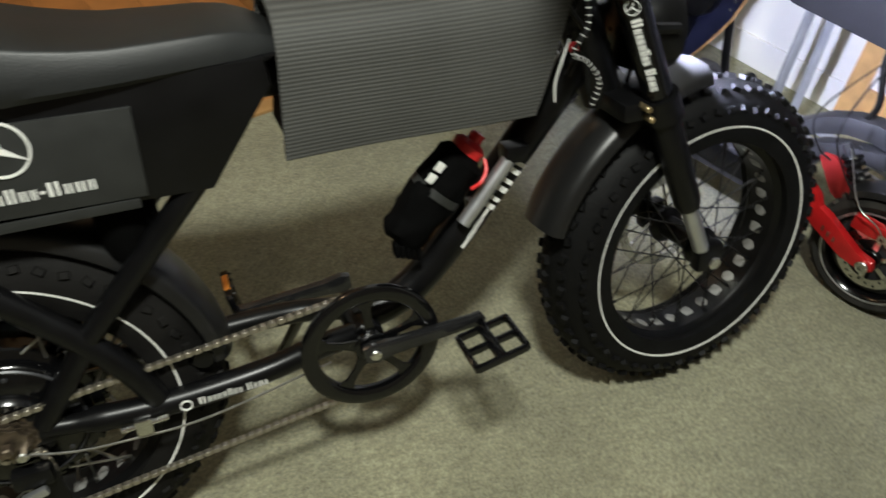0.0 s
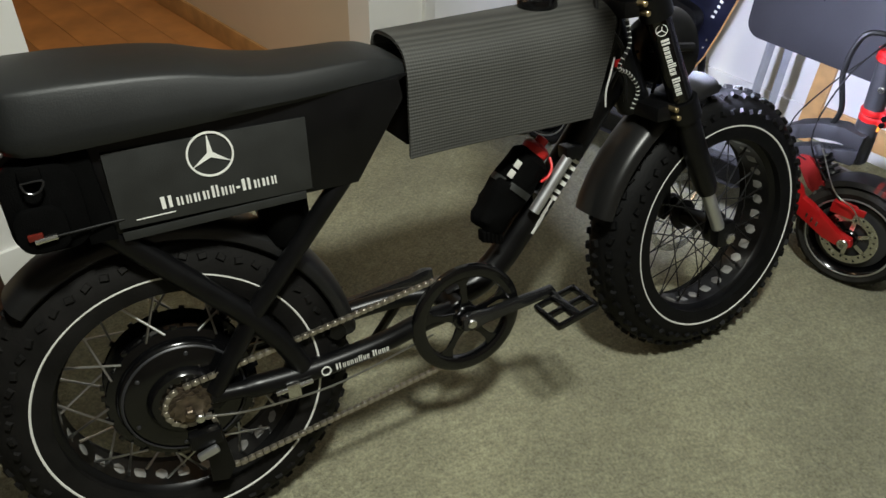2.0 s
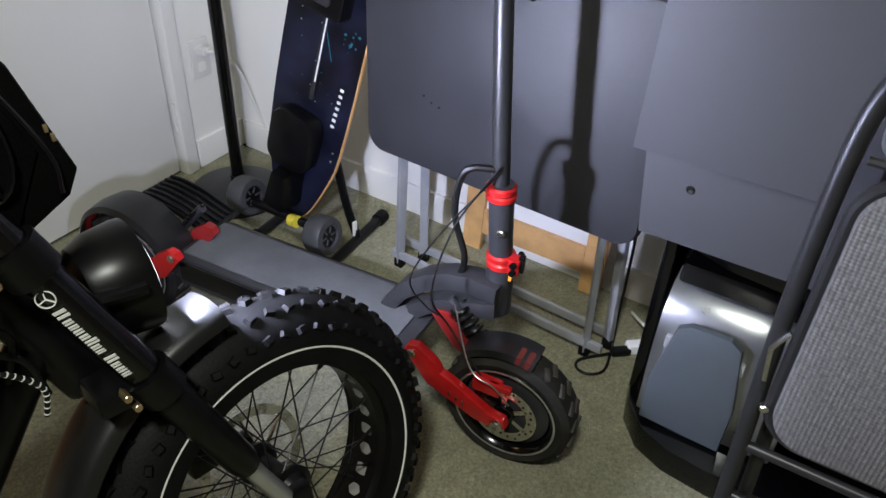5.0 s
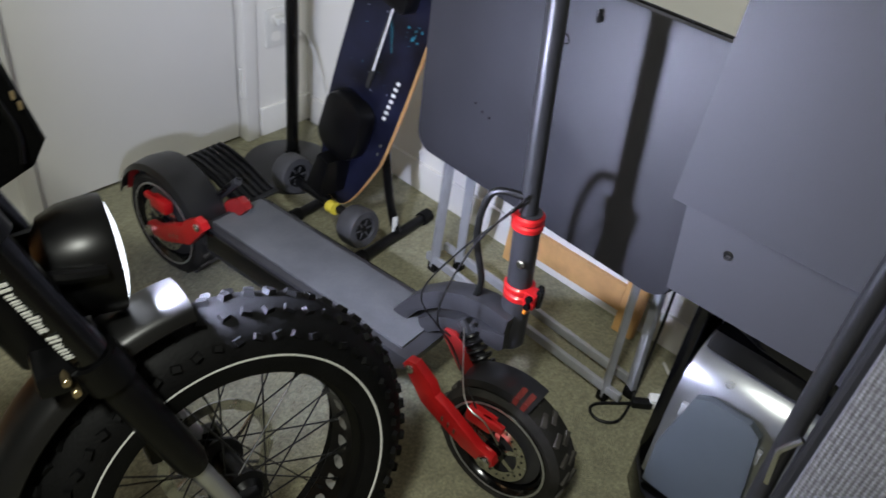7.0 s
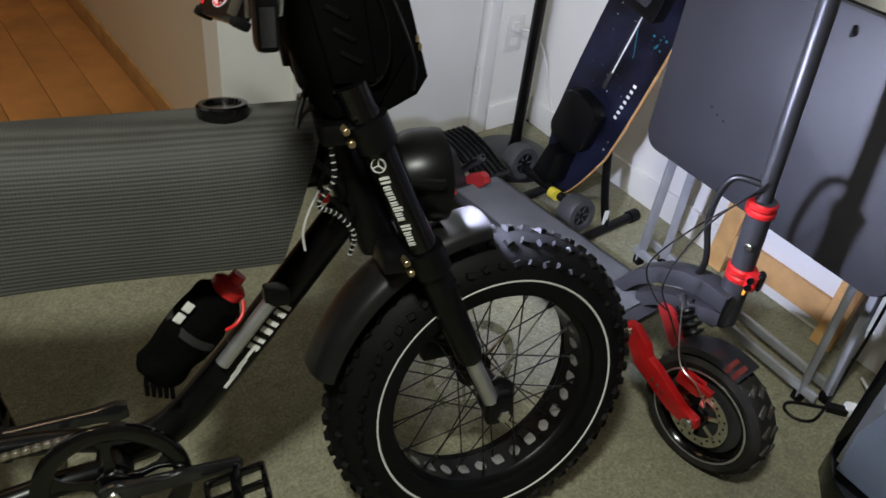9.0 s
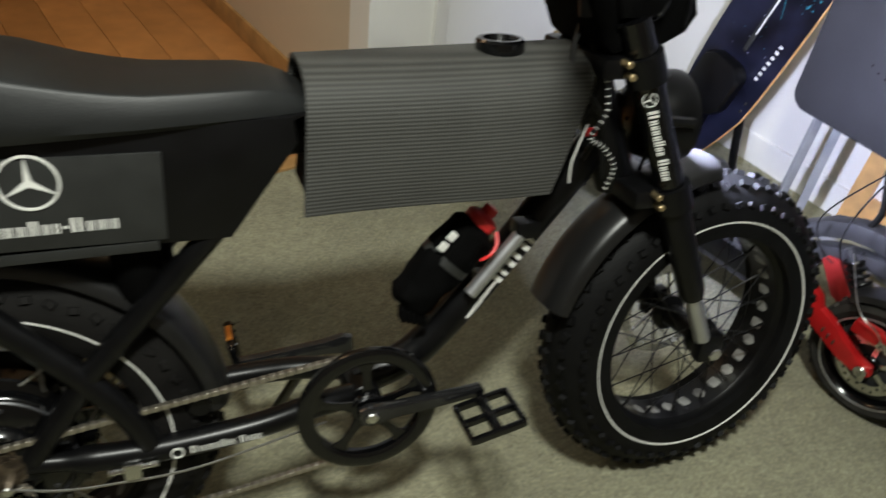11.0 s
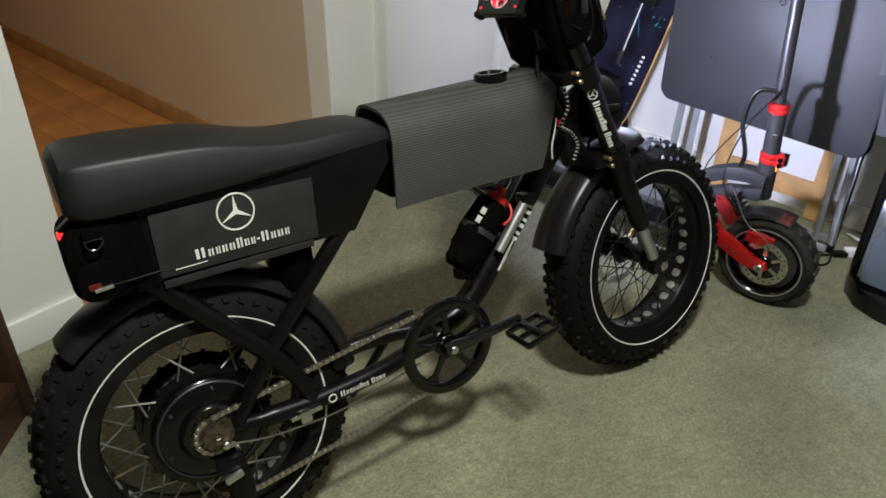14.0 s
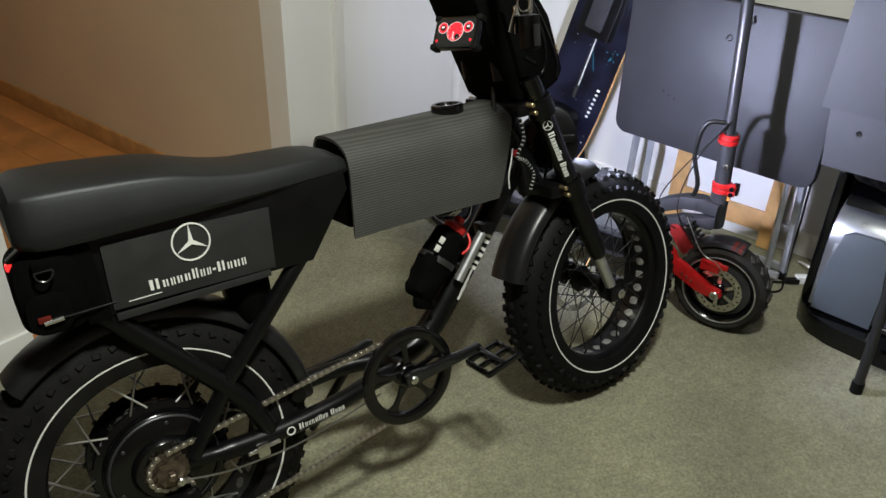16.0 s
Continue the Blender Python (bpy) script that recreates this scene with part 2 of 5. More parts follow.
def box(c, s, m=Matrix(), bevel=0.0, bm=None):
    bm = bm or bmesh.new()
    g = bmesh.ops.create_cube(bm, size=1, matrix=m @ Matrix.Translation(c) @ Matrix.Diagonal((*s, 1)))
    if bevel:
        vs = set(g["verts"])
        bmesh.ops.bevel(bm, geom=[e for e in bm.edges if e.verts[0] in vs], offset=bevel, segments=2, affect="EDGES", profile=0.6)
    return bm


def frames(pts):
    pts = [Vector(p) for p in pts]
    out, up = [], None
    for i, p in enumerate(pts):
        t = (pts[min(i + 1, len(pts) - 1)] - pts[max(i - 1, 0)]).normalized()
        if up is None:
            up = t.orthogonal().normalized()
        up = (up - t * up.dot(t)).normalized()
        out.append((p, up, t.cross(up)))
    return out


def smoothed(pts, n=6):
    """Points of a Catmull-Rom curve through pts."""
    p = [Vector(q) for q in pts]
    p = [2 * p[0] - p[1]] + p + [2 * p[-1] - p[-2]]
    out = []
    for i in range(1, len(p) - 2):
        for k in range(n):
            t = k / n
            out.append(0.5 * (2 * p[i] + (p[i + 1] - p[i - 1]) * t + (2 * p[i - 1] - 5 * p[i] + 4 * p[i + 1] - p[i + 2]) * t * t + (3 * p[i] - p[i - 1] - 3 * p[i + 1] + p[i + 2]) * t ** 3))
    return out + [p[-2]]


def tube(pts, r, seg=12, bm=None, close=False, flat=1.0):
    bm = bm or bmesh.new()
    rs = r if isinstance(r, (list, tuple)) else [r] * len(pts)
    rings = []
    for (p, u, v), rr in zip(frames(pts), rs):
        rings.append([bm.verts.new(p + rr * (math.cos(a) * u + flat * math.sin(a) * v)) for a in [2 * math.pi * k / seg for k in range(seg)]])
    for a, b in zip(rings, rings[1:]):
        for k in range(seg):
            bm.faces.new((a[k], a[(k + 1) % seg], b[(k + 1) % seg], b[k]))
    bm.faces.new(rings[0][::-1])
    bm.faces.new(rings[-1])
    bmesh.ops.recalc_face_normals(bm, faces=bm.faces)
    return bm


def lathe(profile, m=Matrix(), seg=48, bm=None, closed=True, arc=None):
    """Turns (radius, along) about the local y axis; arc: from and to, in degrees."""
    bm = bm or bmesh.new()
    a0, a1 = arc or (0, 360)
    n = seg + (1 if arc else 0)
    rings = []
    for k in range(n):
        a = radians(a0 + (a1 - a0) * k / seg)
        rings.append([bm.verts.new(m @ Vector((r * math.cos(a), h, r * math.sin(a)))) for r, h in profile])
    k = len(profile)
    for i in range(seg):
        p, q = rings[i], rings[(i + 1) % n]
        for j in range(k if closed else k - 1):
            bm.faces.new((p[j], p[(j + 1) % k], q[(j + 1) % k], q[j]))
    if arc and closed:
        bm.faces.new(rings[0])
        bm.faces.new(rings[-1][::-1])
    bmesh.ops.recalc_face_normals(bm, faces=bm.faces)
    return bm


def disc(r, h0, h1, m=Matrix(), seg=32, bm=None, bevel=0.002):
    return lathe([(0.0005, h0), (r - bevel, h0), (r, h0 + bevel), (r, h1 - bevel), (r - bevel, h1), (0.0005, h1)], m, seg, bm, True)


def prism(outline, y0, y1, m=Matrix(), bevel=0.0, bm=None):
    """A plate: an outline in x and z, from y0 to y1."""
    bm = bm or bmesh.new()
    a = [bm.verts.new(m @ Vector((x, y0, z))) for x, z in outline]
    b = [bm.verts.new(m @ Vector((x, y1, z))) for x, z in outline]
    n = len(outline)
    fs = [bm.faces.new(a), bm.faces.new(b[::-1])]
    for k in range(n):
        fs.append(bm.faces.new((a[k], b[k], b[(k + 1) % n], a[(k + 1) % n])))
    bmesh.ops.recalc_face_normals(bm, faces=bm.faces)
    if bevel:
        es = [e for f in fs[:2] for e in f.edges]
        bmesh.ops.bevel(bm, geom=es, offset=bevel, segments=2, affect="EDGES", profile=0.6)
    return bm


def rounded(x0, z0, x1, z1, r, n=5):
    pts = []
    for cx, cz, a in ((x1 - r, z1 - r, 0), (x0 + r, z1 - r, 90), (x0 + r, z0 + r, 180), (x1 - r, z0 + r, 270)):
        for k in range(n + 1):
            t = radians(a + 90 * k / n)
            pts.append((cx + r * math.cos(t), cz + r * math.sin(t)))
    return pts


def shared(name, ob, parent, m):
    """Another object on the mesh of ob."""
    o = new(name, ob.data)
    o.parent = parent
    o.matrix_local = m
    return o

# ---- room ----
WALL_A = 16.0
GROUND = -0.018
DOORWALL = pose(1.583, 1.355, GROUND, 0, 0, WALL_A)      # x along the wall, y away from the room
RIGHTWALL = pose(1.945, 0.911, GROUND, 0, 0, -77.0)      # x along the wall towards the camera's side, y out of the room


def wall_piece(bm, x0, x1, z0, z1, m, t=0.1, y0=0.0):
    return box(((x0 + x1) / 2, y0 + t / 2, (z0 + z1) / 2), (x1 - x0, t, z1 - z0), m, 0, bm)


floor = part("floor", box((0, -0.2, -0.05), (6.4, 5.6, 0.1)), M_CARPET, smooth=False)
# the carpet ends at the hallway: cut to the room's side of the wall
fb = bmesh.new()
room = [(-2.6, -2.6), (2.9, -2.6), (2.72, -2.4), (1.80, 1.48), (-2.6, 0.22)]
top = [fb.verts.new((x, y, GROUND)) for x, y in room]
low = [fb.verts.new((x, y, GROUND - 0.1)) for x, y in room]
fb.faces.new(top)
fb.faces.new(low[::-1])
for k in range(5):
    fb.faces.new((top[k], low[k], low[(k + 1) % 5], top[(k + 1) % 5]))
bmesh.ops.recalc_face_normals(fb, faces=fb.faces)
fb.to_mesh(floor.data)
fb.free()
setting(floor, "olive beige cut-pile carpet, slightly matted", "floor")

OPEN_L, OPEN_R = -1.752, -0.857
wb = bmesh.new()
wall_piece(wb, -4.6, OPEN_L, 0, 2.52, DOORWALL)
wall_piece(wb, OPEN_R, -0.655, 0, 2.52, DOORWALL)
wall_piece(wb, 0.045, 0.40, 0, 2.52, DOORWALL)
wall_piece(wb, OPEN_L, OPEN_R, 2.1, 2.52, DOORWALL)
wall_piece(wb, -0.655, 0.045, 2.06, 2.52, DOORWALL)
wall_north = setting(part("wall_north", wb, M_WALL, smooth=False), "white painted wall with a doorway to a hall", "wall")
wb = wall_piece(bmesh.new(), -0.75, 4.2, 0, 2.52, RIGHTWALL)
setting(part("wall_east", wb, M_WALL, smooth=False), "white painted wall behind folded furniture", "wall")
# unseen walls closing the room, kept dark so that they bounce little light
setting(part("wall_south", box((0.1, -2.45, 1.24), (6.2, 0.1, 2.52)), M_DIMWALL, smooth=False), "plain wall out of view, darkened to cut bounced light", "wall")
setting(part("wall_west", box((-2.45, -1.0, 1.24), (0.1, 3.2, 2.52)), M_DIMWALL, smooth=False), "plain wall out of view, darkened to cut bounced light", "wall")
setting(part("ceiling", box((0.2, 1.4, 2.55), (6.6, 9.0, 0.1)), M_CEIL, smooth=False), "plain white ceiling", "ceiling")
# baseboards
bb = box((-2.9, -0.006, 0.045), (2.28, 0.012, 0.09), DOORWALL, 0.003)
box((0.21, -0.006, 0.045), (0.30, 0.012, 0.09), DOORWALL, 0.003, bb)
box((-0.78, -0.006, 0.045), (0.14, 0.012, 0.09), DOORWALL, 0.003, bb)
box((1.6, -0.006, 0.045), (4.2, 0.012, 0.09), RIGHTWALL, 0.003, bb)
setting(part("baseboard", bb, M_WALL), "white painted baseboard along the walls", "baseboard")

# closet door with its casing
door = root("door_1", DOORWALL, "closed white flush closet door", "door")
setting(door)
part("door_panel", box((-0.306, 0.03, 1.022), (0.600, 0.035, 2.02), bevel=0.002), M_DOOR, door)
for x, w in ((-0.637, 0.04), (0.026, 0.044)):
    part("casing", box((x, 0.012, 1.02), (w, 0.055, 2.04), bevel=0.004), M_DOOR, door)
part("casing", box((-0.305, 0.012, 2.055), (0.71, 0.055, 0.05), bevel=0.004), M_DOOR, door)
for z in (0.19, 1.0, 1.8):
    hg = tube([(0.001, 0.002, z - 0.045), (0.001, 0.002, z + 0.045)], 0.006, 10)
    part("hinge", hg, M_PLASTIC, door, "painted butt hinge")
part("back_stop", box((-0.3, 0.085, 1.02), (0.72, 0.02, 2.06)), M_DOOR, door)

outlet = root("wall_outlet", DOORWALL, "white double wall outlet with a plug in it", "outlet")
part("plate", prism(rounded(0.09, 0.275, 0.16, 0.39, 0.006), -0.006, 0.0, bevel=0.0015), M_PLASTIC, outlet)
for z in (0.307, 0.358):
    part("socket", prism(rounded(0.110, z - 0.014, 0.140, z + 0.014, 0.008), -0.008, -0.004), M_WALL, outlet)
part("plug", box((0.125, -0.02, 0.358), (0.025, 0.03, 0.022), bevel=0.004), M_PLASTIC, outlet)
cb = tube([DOORWALL @ Vector(p) for p in smoothed([(0.125, -0.035, 0.358), (0.16, -0.06, 0.345), (0.205, -0.08, 0.27), (0.235, -0.11, 0.13), (0.26, -0.16, 0.03), (0.31, -0.22, 0.006)], 6)], 0.0048, 8)
tagged(part("power_cord", cb, M_PLASTIC), "white power cord hanging from the wall outlet to the carpet", "cord")

# hallway behind the doorway
setting(part("wall_hall_1", wall_piece(bmesh.new(), OPEN_R, OPEN_R + 0.1, 0, 2.52, DOORWALL, 5.2, 0.1), M_HALLWALL, smooth=False), "cream painted hallway wall in warm light", "wall")
setting(part("wall_hall_2", wall_piece(bmesh.new(), OPEN_L - 0.5, OPEN_L - 0.4, 0, 2.52, DOORWALL, 5.2, 0.1), M_HALLWALL, smooth=False), "cream painted hallway wall", "wall")
setting(part("wall_hall_3", wall_piece(bmesh.new(), OPEN_L - 0.5, OPEN_R + 0.1, 0, 2.52, DOORWALL, 0.1, 5.3), M_HALLWALL, smooth=False), "cream painted end wall of the hallway", "wall")
setting(part("baseboard_hall", box((OPEN_R - 0.006, 2.72, 0.04), (0.012, 5.0, 0.08), DOORWALL, 0.003), M_BASE), "stained wooden baseboard in the hallway", "baseboard")
hall_floor = root("floor_hall", DOORWALL, "orange-brown varnished wooden plank floor in the hallway", "floor")
setting(hall_floor)
part("subfloor", box(((OPEN_L + OPEN_R) / 2 - 0.2, 2.68, -0.058), (1.32, 5.3, 0.1)), M_DARKWOOD, hall_floor)
plank = None
for i in range(9):
    m = Matrix.Translation((OPEN_R - 0.07 - i * 0.141, 2.68, -0.006))
    if plank is None:
        plank = part("plank", box((0, 0, 0), (0.139, 5.28, 0.012), bevel=0.001), M_WOODFLOOR, hall_floor)
        plank.matrix_local = m
    else:
        shared("plank", plank, hall_floor, m)
setting(part("threshold", box(((OPEN_L + OPEN_R) / 2, 0.03, 0.003), (OPEN_R - OPEN_L - 0.004, 0.05, 0.012), DOORWALL, 0.003), M_BASE), "oak threshold strip in the doorway", "trim")

# ---- bookcase ----
ang = math.degrees(math.atan2(-0.845, -0.535))
case = root("bookcase", Matrix.Translation((-0.268, 0.592, GROUND)) @ Euler((0, 0, radians(ang))).to_matrix().to_4x4(), "dark-stained wooden bookcase with books on its shelves", "bookcase")
# local x runs along the front, local y is turned so that the body lies behind it
D = -0.28
for x in (0.018, 0.782):
    part("side_panel", box((x, D / 2, 0.6), (0.036, 0.28, 1.2), bevel=0.003), M_DARKWOOD, case)
for z in (0.09, 0.36, 0.63, 0.90, 1.185):
    part("shelf", box((0.4, D / 2, z), (0.728, 0.27, 0.028), bevel=0.002), M_DARKWOOD, case)
part("back_panel", box((0.4, D + 0.006, 0.6), (0.73, 0.008, 1.19)), M_DARKWOOD, case)
part("plinth", box((0.4, -0.02, 0.038), (0.728, 0.02, 0.076)), M_DARKWOOD, case)
book_cols = [(0.6, 0.25, 0.05), (0.75, 0.5, 0.08), (0.3, 0.28, 0.4), (0.5, 0.45, 0.38), (0.25, 0.06, 0.05), (0.08, 0.10, 0.2)]
rb = random.Random(4)
bmats = [mat("book_cover", c, 0.5, vary=0.25, scale=25) for c in book_cols]
cmat = case.matrix_world
for zi, z in enumerate((0.105, 0.375)):
    zz = z
    for k in range(5):
        w, d, h = rb.uniform(0.16, 0.22), rb.uniform(0.13, 0.17), rb.uniform(0.018, 0.035)
        b = part("book", box((0, 0, h / 2), (w, d, h), bevel=0.002), bmats[(k * 2 + zi * 3) % 6])
        b.matrix_world = cmat @ pose(0.16 + rb.uniform(-0.01, 0.01), -0.11, zz, 0, 0, rb.uniform(-5, 5))
        zz += h + 0.0005
        tagged(b, ("orange", "yellow", "grey-violet", "beige", "dark red", "navy blue")[(k * 2 + zi * 3) % 6] + " book lying in a stack in the bookcase", "book", "books in the bookcase")

# ---- electric bike ----
bike = root("electric_bike", BIKE, "matt black fat-tyre electric bike leaning on its stand on the carpet", "bicycle")
R_TYRE = 0.262


def wheel(name, cx, steer, spoke_mat, motor):
    """A fat-tyre wheel round local y at its own centre."""
    w = new(name)
    w.parent = bike
    w.matrix_local = pose(cx, 0, R_TYRE, -2 if not motor else 0, 0, steer)
    w["label"] = "rear hub-motor wheel with a knobbly fat tyre" if motor else "front wheel with a knobbly fat tyre and black spokes"
    prof = []
    for k in range(25):
        a = radians(-22 + (180 + 44) * k / 24)
        prof.append((0.210 + 0.066 * math.sin(a), 0.0580 * math.cos(a)))
    prof += [(0.190, -0.02), (0.190, 0.02)]
    part("tyre", lathe(prof, seg=80), M_DUSTY if motor else M_RUBBER, w, "black knobbly fat tyre")
    kb = bmesh.new()
    for k in range(56):
        for j, (ang, dw, dl) in enumerate(((90, 0.013, 0.016), (58, 0.012, 0.015), (122, 0.012, 0.015), (26, 0.010, 0.013), (154, 0.010, 0.013))):
            a = 2 * math.pi * (k + (0.5 if j in (1, 2) else 0.0) + (0.25 if j > 2 else 0)) / 56
            t = radians(ang)
            r, y = 0.210 + 0.0675 * math.sin(t), 0.0592 * math.cos(t)
            m = Matrix.Rotation(-a, 4, "Y") @ Matrix.Translation((r, y, 0)) @ Matrix.Rotation(math.pi / 2 - t, 4, "Z") @ Matrix.Rotation(radians(18 if (k + j) % 2 else -18), 4, "X")
            g = bmesh.ops.create_cube(kb, size=1, matrix=m @ Matrix.Diagonal((0.0062 if motor else 0.0105, dw * 1.12, dl * 1.1, 1)))
            for v in g["verts"]:
                d = m.inverted() @ v.co
                if d.x > 0:
                    v.co = m @ Vector((d.x, d.y * 0.7, d.z * 0.72))
    tagged(part("tread", kb, M_DUSTY if motor else M_RUBBER, w, "", False), kind="stuff")
    for s in (-1, 1):
        part("reflective_stripe", lathe([(0.2088, s * 0.0560), (0.2118, s * 0.0590), (0.2140, s * 0.0588), (0.2125, s * 0.0550)], seg=96), M_WHITE, w, "thin white reflective ring")
    rim = lathe([(0.198, -0.042), (0.203, -0.044), (0.203, -0.036), (0.188, -0.032), (0.184, 0), (0.188, 0.032), (0.203, 0.036), (0.203, 0.044), (0.198, 0.042), (0.182, 0.036), (0.1775, 0.030), (0.179, 0.0), (0.1775, -0.030), (0.182, -0.036)], seg=80)
    rim = part("rim", rim, M_BLACK, w, "wide black rim with oval cut-outs")
    cut = None
    for k in range(32):
        for s in (0,):
            m = Matrix.Rotation(2 * math.pi * k / 32, 4, "Y") @ Matrix.Translation((0.1803, 0, 0))
            if cut is None:
                cut = part("cutout", box((0, 0, 0), (0.004, 0.030, 0.021), bevel=0.0018), M_TAPE, rim)
                cut.matrix_local = m
            else:
                shared("cutout", cut, rim, m)
    hub_r, hub_y = (0.110, 0.038) if motor else (0.026, 0.045)
    if motor:
        hub = part("hub_motor", lathe([(0.02, -0.066), (0.050, -0.066), (0.056, -0.060), (0.058, -0.054), (0.086, -0.052), (0.094, -0.049), (0.098, -0.044), (0.100, -0.036), (0.112, -0.034), (0.114, -0.031), (0.112, -0.028), (0.100, -0.026), (0.100, 0.026), (0.112, 0.028), (0.114, 0.031), (0.112, 0.034), (0.100, 0.036), (0.095, 0.044), (0.085, 0.05), (0.02, 0.06)], seg=64), M_GLOSS, w, "large black hub motor")
        part("cover_ring", lathe([(0.0895, -0.0530), (0.0915, -0.0535), (0.0935, -0.0515), (0.092, -0.050)], seg=64), M_GREYMET, hub)
        for k in range(6):
            a = 2 * math.pi * (k + 0.3) / 6
            part("screw", disc(0.0034, -0.002, 0.002, Matrix.Translation((0.080 * math.cos(a), -0.0525, 0.080 * math.sin(a))), 10, bevel=0.0005), M_GREYMET, hub)
        for k in range(36):
            a = 2 * math.pi * (k + 0.5) / 36
            part("flange_tab", box((0.1145, -0.031 if k % 2 else 0.031, 0), (0.009, 0.005, 0.009), Matrix.Rotation(a, 4, "Y"), 0.0015), M_GLOSS, hub)
        for k, rr in enumerate((0.049, 0.044, 0.039, 0.034, 0.029, 0.025, 0.022)):
            gear = bmesh.new()
            n = 28 - 3 * k
            pts = []
            for q in range(n * 2):
                a = math.pi * q / n
                pts.append(((rr + (0.003 if q % 2 else -0.001)) * math.cos(a), (rr + (0.003 if q % 2 else -0.001)) * math.sin(a)))
            y = -0.056 - k * 0.0042
            prism(pts, y - 0.0016, y, bm=gear)
            part("sprocket", gear, M_CASS, hub, "brown-worn steel sprocket", False)
        part("axle_nut", disc(0.008, -0.100, -0.085, seg=6), M_CASS, hub)
    else:
        hub = part("hub", lathe([(0.008, -0.075), (0.012, -0.07), (0.024, -0.05), (0.033, -0.046), (0.033, -0.04), (0.02, -0.034), (0.02, 0.034), (0.033, 0.04), (0.033, 0.046), (0.012, 0.06), (0.008, 0.07)], seg=32), M_BLACK, w, "black front hub")
        rot = lathe([(0.088, 0.055), (0.088, 0.057), (0.072, 0.057), (0.072, 0.055)], seg=48)
        rot = part("brake_disc", rot, M_STEEL, w, "steel brake disc")
        for k in range(6):
            part("disc_arm", tube([Vector((0.02 * math.cos(k), 0.056, 0.02 * math.sin(k))), Vector((0.074 * math.cos(k + 0.6), 0.056, 0.074 * math.sin(k + 0.6)))], 0.003, 6), M_STEEL, rot)
        part("caliper", box((-0.065, 0.06, 0.055), (0.06, 0.035, 0.04), bevel=0.006), M_BLACK, w)
    sp = None
    for k in range(36):
        side = -1 if k % 2 else 1
        a, lean = 2 * math.pi * k / 36, radians(22 if k % 4 < 2 else -22)
        hr = hub_r if motor else 0.031
        p = Vector((0.179 * math.cos(a), side * 0.012, 0.179 * math.sin(a)))
        q = Vector((hr * math.cos(a + lean * (0.8 if motor else 2.6)), side * hub_y, hr * math.sin(a + lean * (0.8 if motor else 2.6))))
        key = (side, k % 4 < 2)
        if sp is None:
            sp = {}
        if key not in sp:
            spm = tube([p, q], 0.0019 if motor else 0.0013, 6)
            tube([p, p + (q - p).normalized() * 0.014], 0.0026, 6, spm)
            ob = part("spoke", spm, spoke_mat, w)
            sp[key] = (ob, a)
        else:
            ob, a0 = sp[key]
            shared("spoke", ob, w, Matrix.Rotation(a0 - a, 4, "Y"))
    return w


rear = wheel("rear_wheel", 0.0, 0, M_SPOKE, True)
front = wheel("front_wheel", 1.062, 4, M_DARKSPOKE, False)

# frame
for s in (-1, 1):
    y = 0.066 * s
    part("seat_strut", tube([(0.300, y, 0.57), (0.130, y, 0.387), (0.042, y, 0.268)], 0.0150, 14), M_BLACK, bike)
    part("rear_stay", tube(smoothed([(-0.045, y, 0.575), (0.033, y, 0.480), (0.112, y, 0.387), (0.16, y, 0.315), (0.182, y, 0.262)], 5), 0.0172, 14), M_BLACK, bike)
    part("chain_stay", tube(smoothed([(0.035, y, 0.262), (0.10, y, 0.254), (0.20, y, 0.250), (0.32, y * 0.95, 0.256), (0.40, y * 0.75, 0.262), (0.47, y * 0.5, 0.258)], 5), [0.013] * 5 + [0.018] * 21, 14), M_BLACK, bike)
    part("dropout", prism([(-0.02, 0.235), (0.05, 0.24), (0.075, 0.262), (0.05, 0.295), (0.0, 0.285), (-0.022, 0.265)], y - 0.004, y + 0.004, bevel=0.001), M_BLACK, bike)
    part("axle_bolt", disc(0.0075, y - 0.014, y + 0.014, Matrix.Translation((0, 0, R_TYRE)), 6), M_STEEL, bike)
part("down_tube", tube(smoothed([(0.475, 0, 0.26), (0.56, 0, 0.290), (0.645, 0, 0.375), (0.732, 0, 0.480), (0.815, 0, 0.583), (0.862, 0, 0.64)], 5), 0.027, 18), M_BLACK, bike)
part("top_tube", tube([(0.33, 0, 0.655), (0.55, 0, 0.665), (0.83, 0, 0.675)], 0.03, 16), M_BLACK, bike)
part("head_tube", tube([(0.800, 0, 0.745), (0.880, 0, 0.545)], 0.031, 18), M_BLACK, bike)
part("bottom_bracket", disc(0.026, -0.05, 0.05, Matrix.Translation((0.479, 0, 0.255)), 24), M_BLACK, bike)
part("cross_brace", tube([(0.25, -0.06, 0.30), (0.25, 0.06, 0.30)], 0.014, 12), M_BLACK, bike)
part("stand", tube([(0.40, 0.055, 0.25), (0.37, 0.17, 0.10), (0.36, 0.205, 0.055)], 0.009, 10), M_BLACK, bike, "black side stand")
# stripes in place of lettering
for i in range(3):
    x = 0.652 + i * 0.010
    part("stripe", box((0, 0, 0), (0.036, 0.002, 0.005), Matrix.Translation((x, -0.0275, 0.372 + i * 0.0145)) @ Matrix.Rotation(radians(-50), 4, "Y"), 0.0005), M_PRINT, bike)
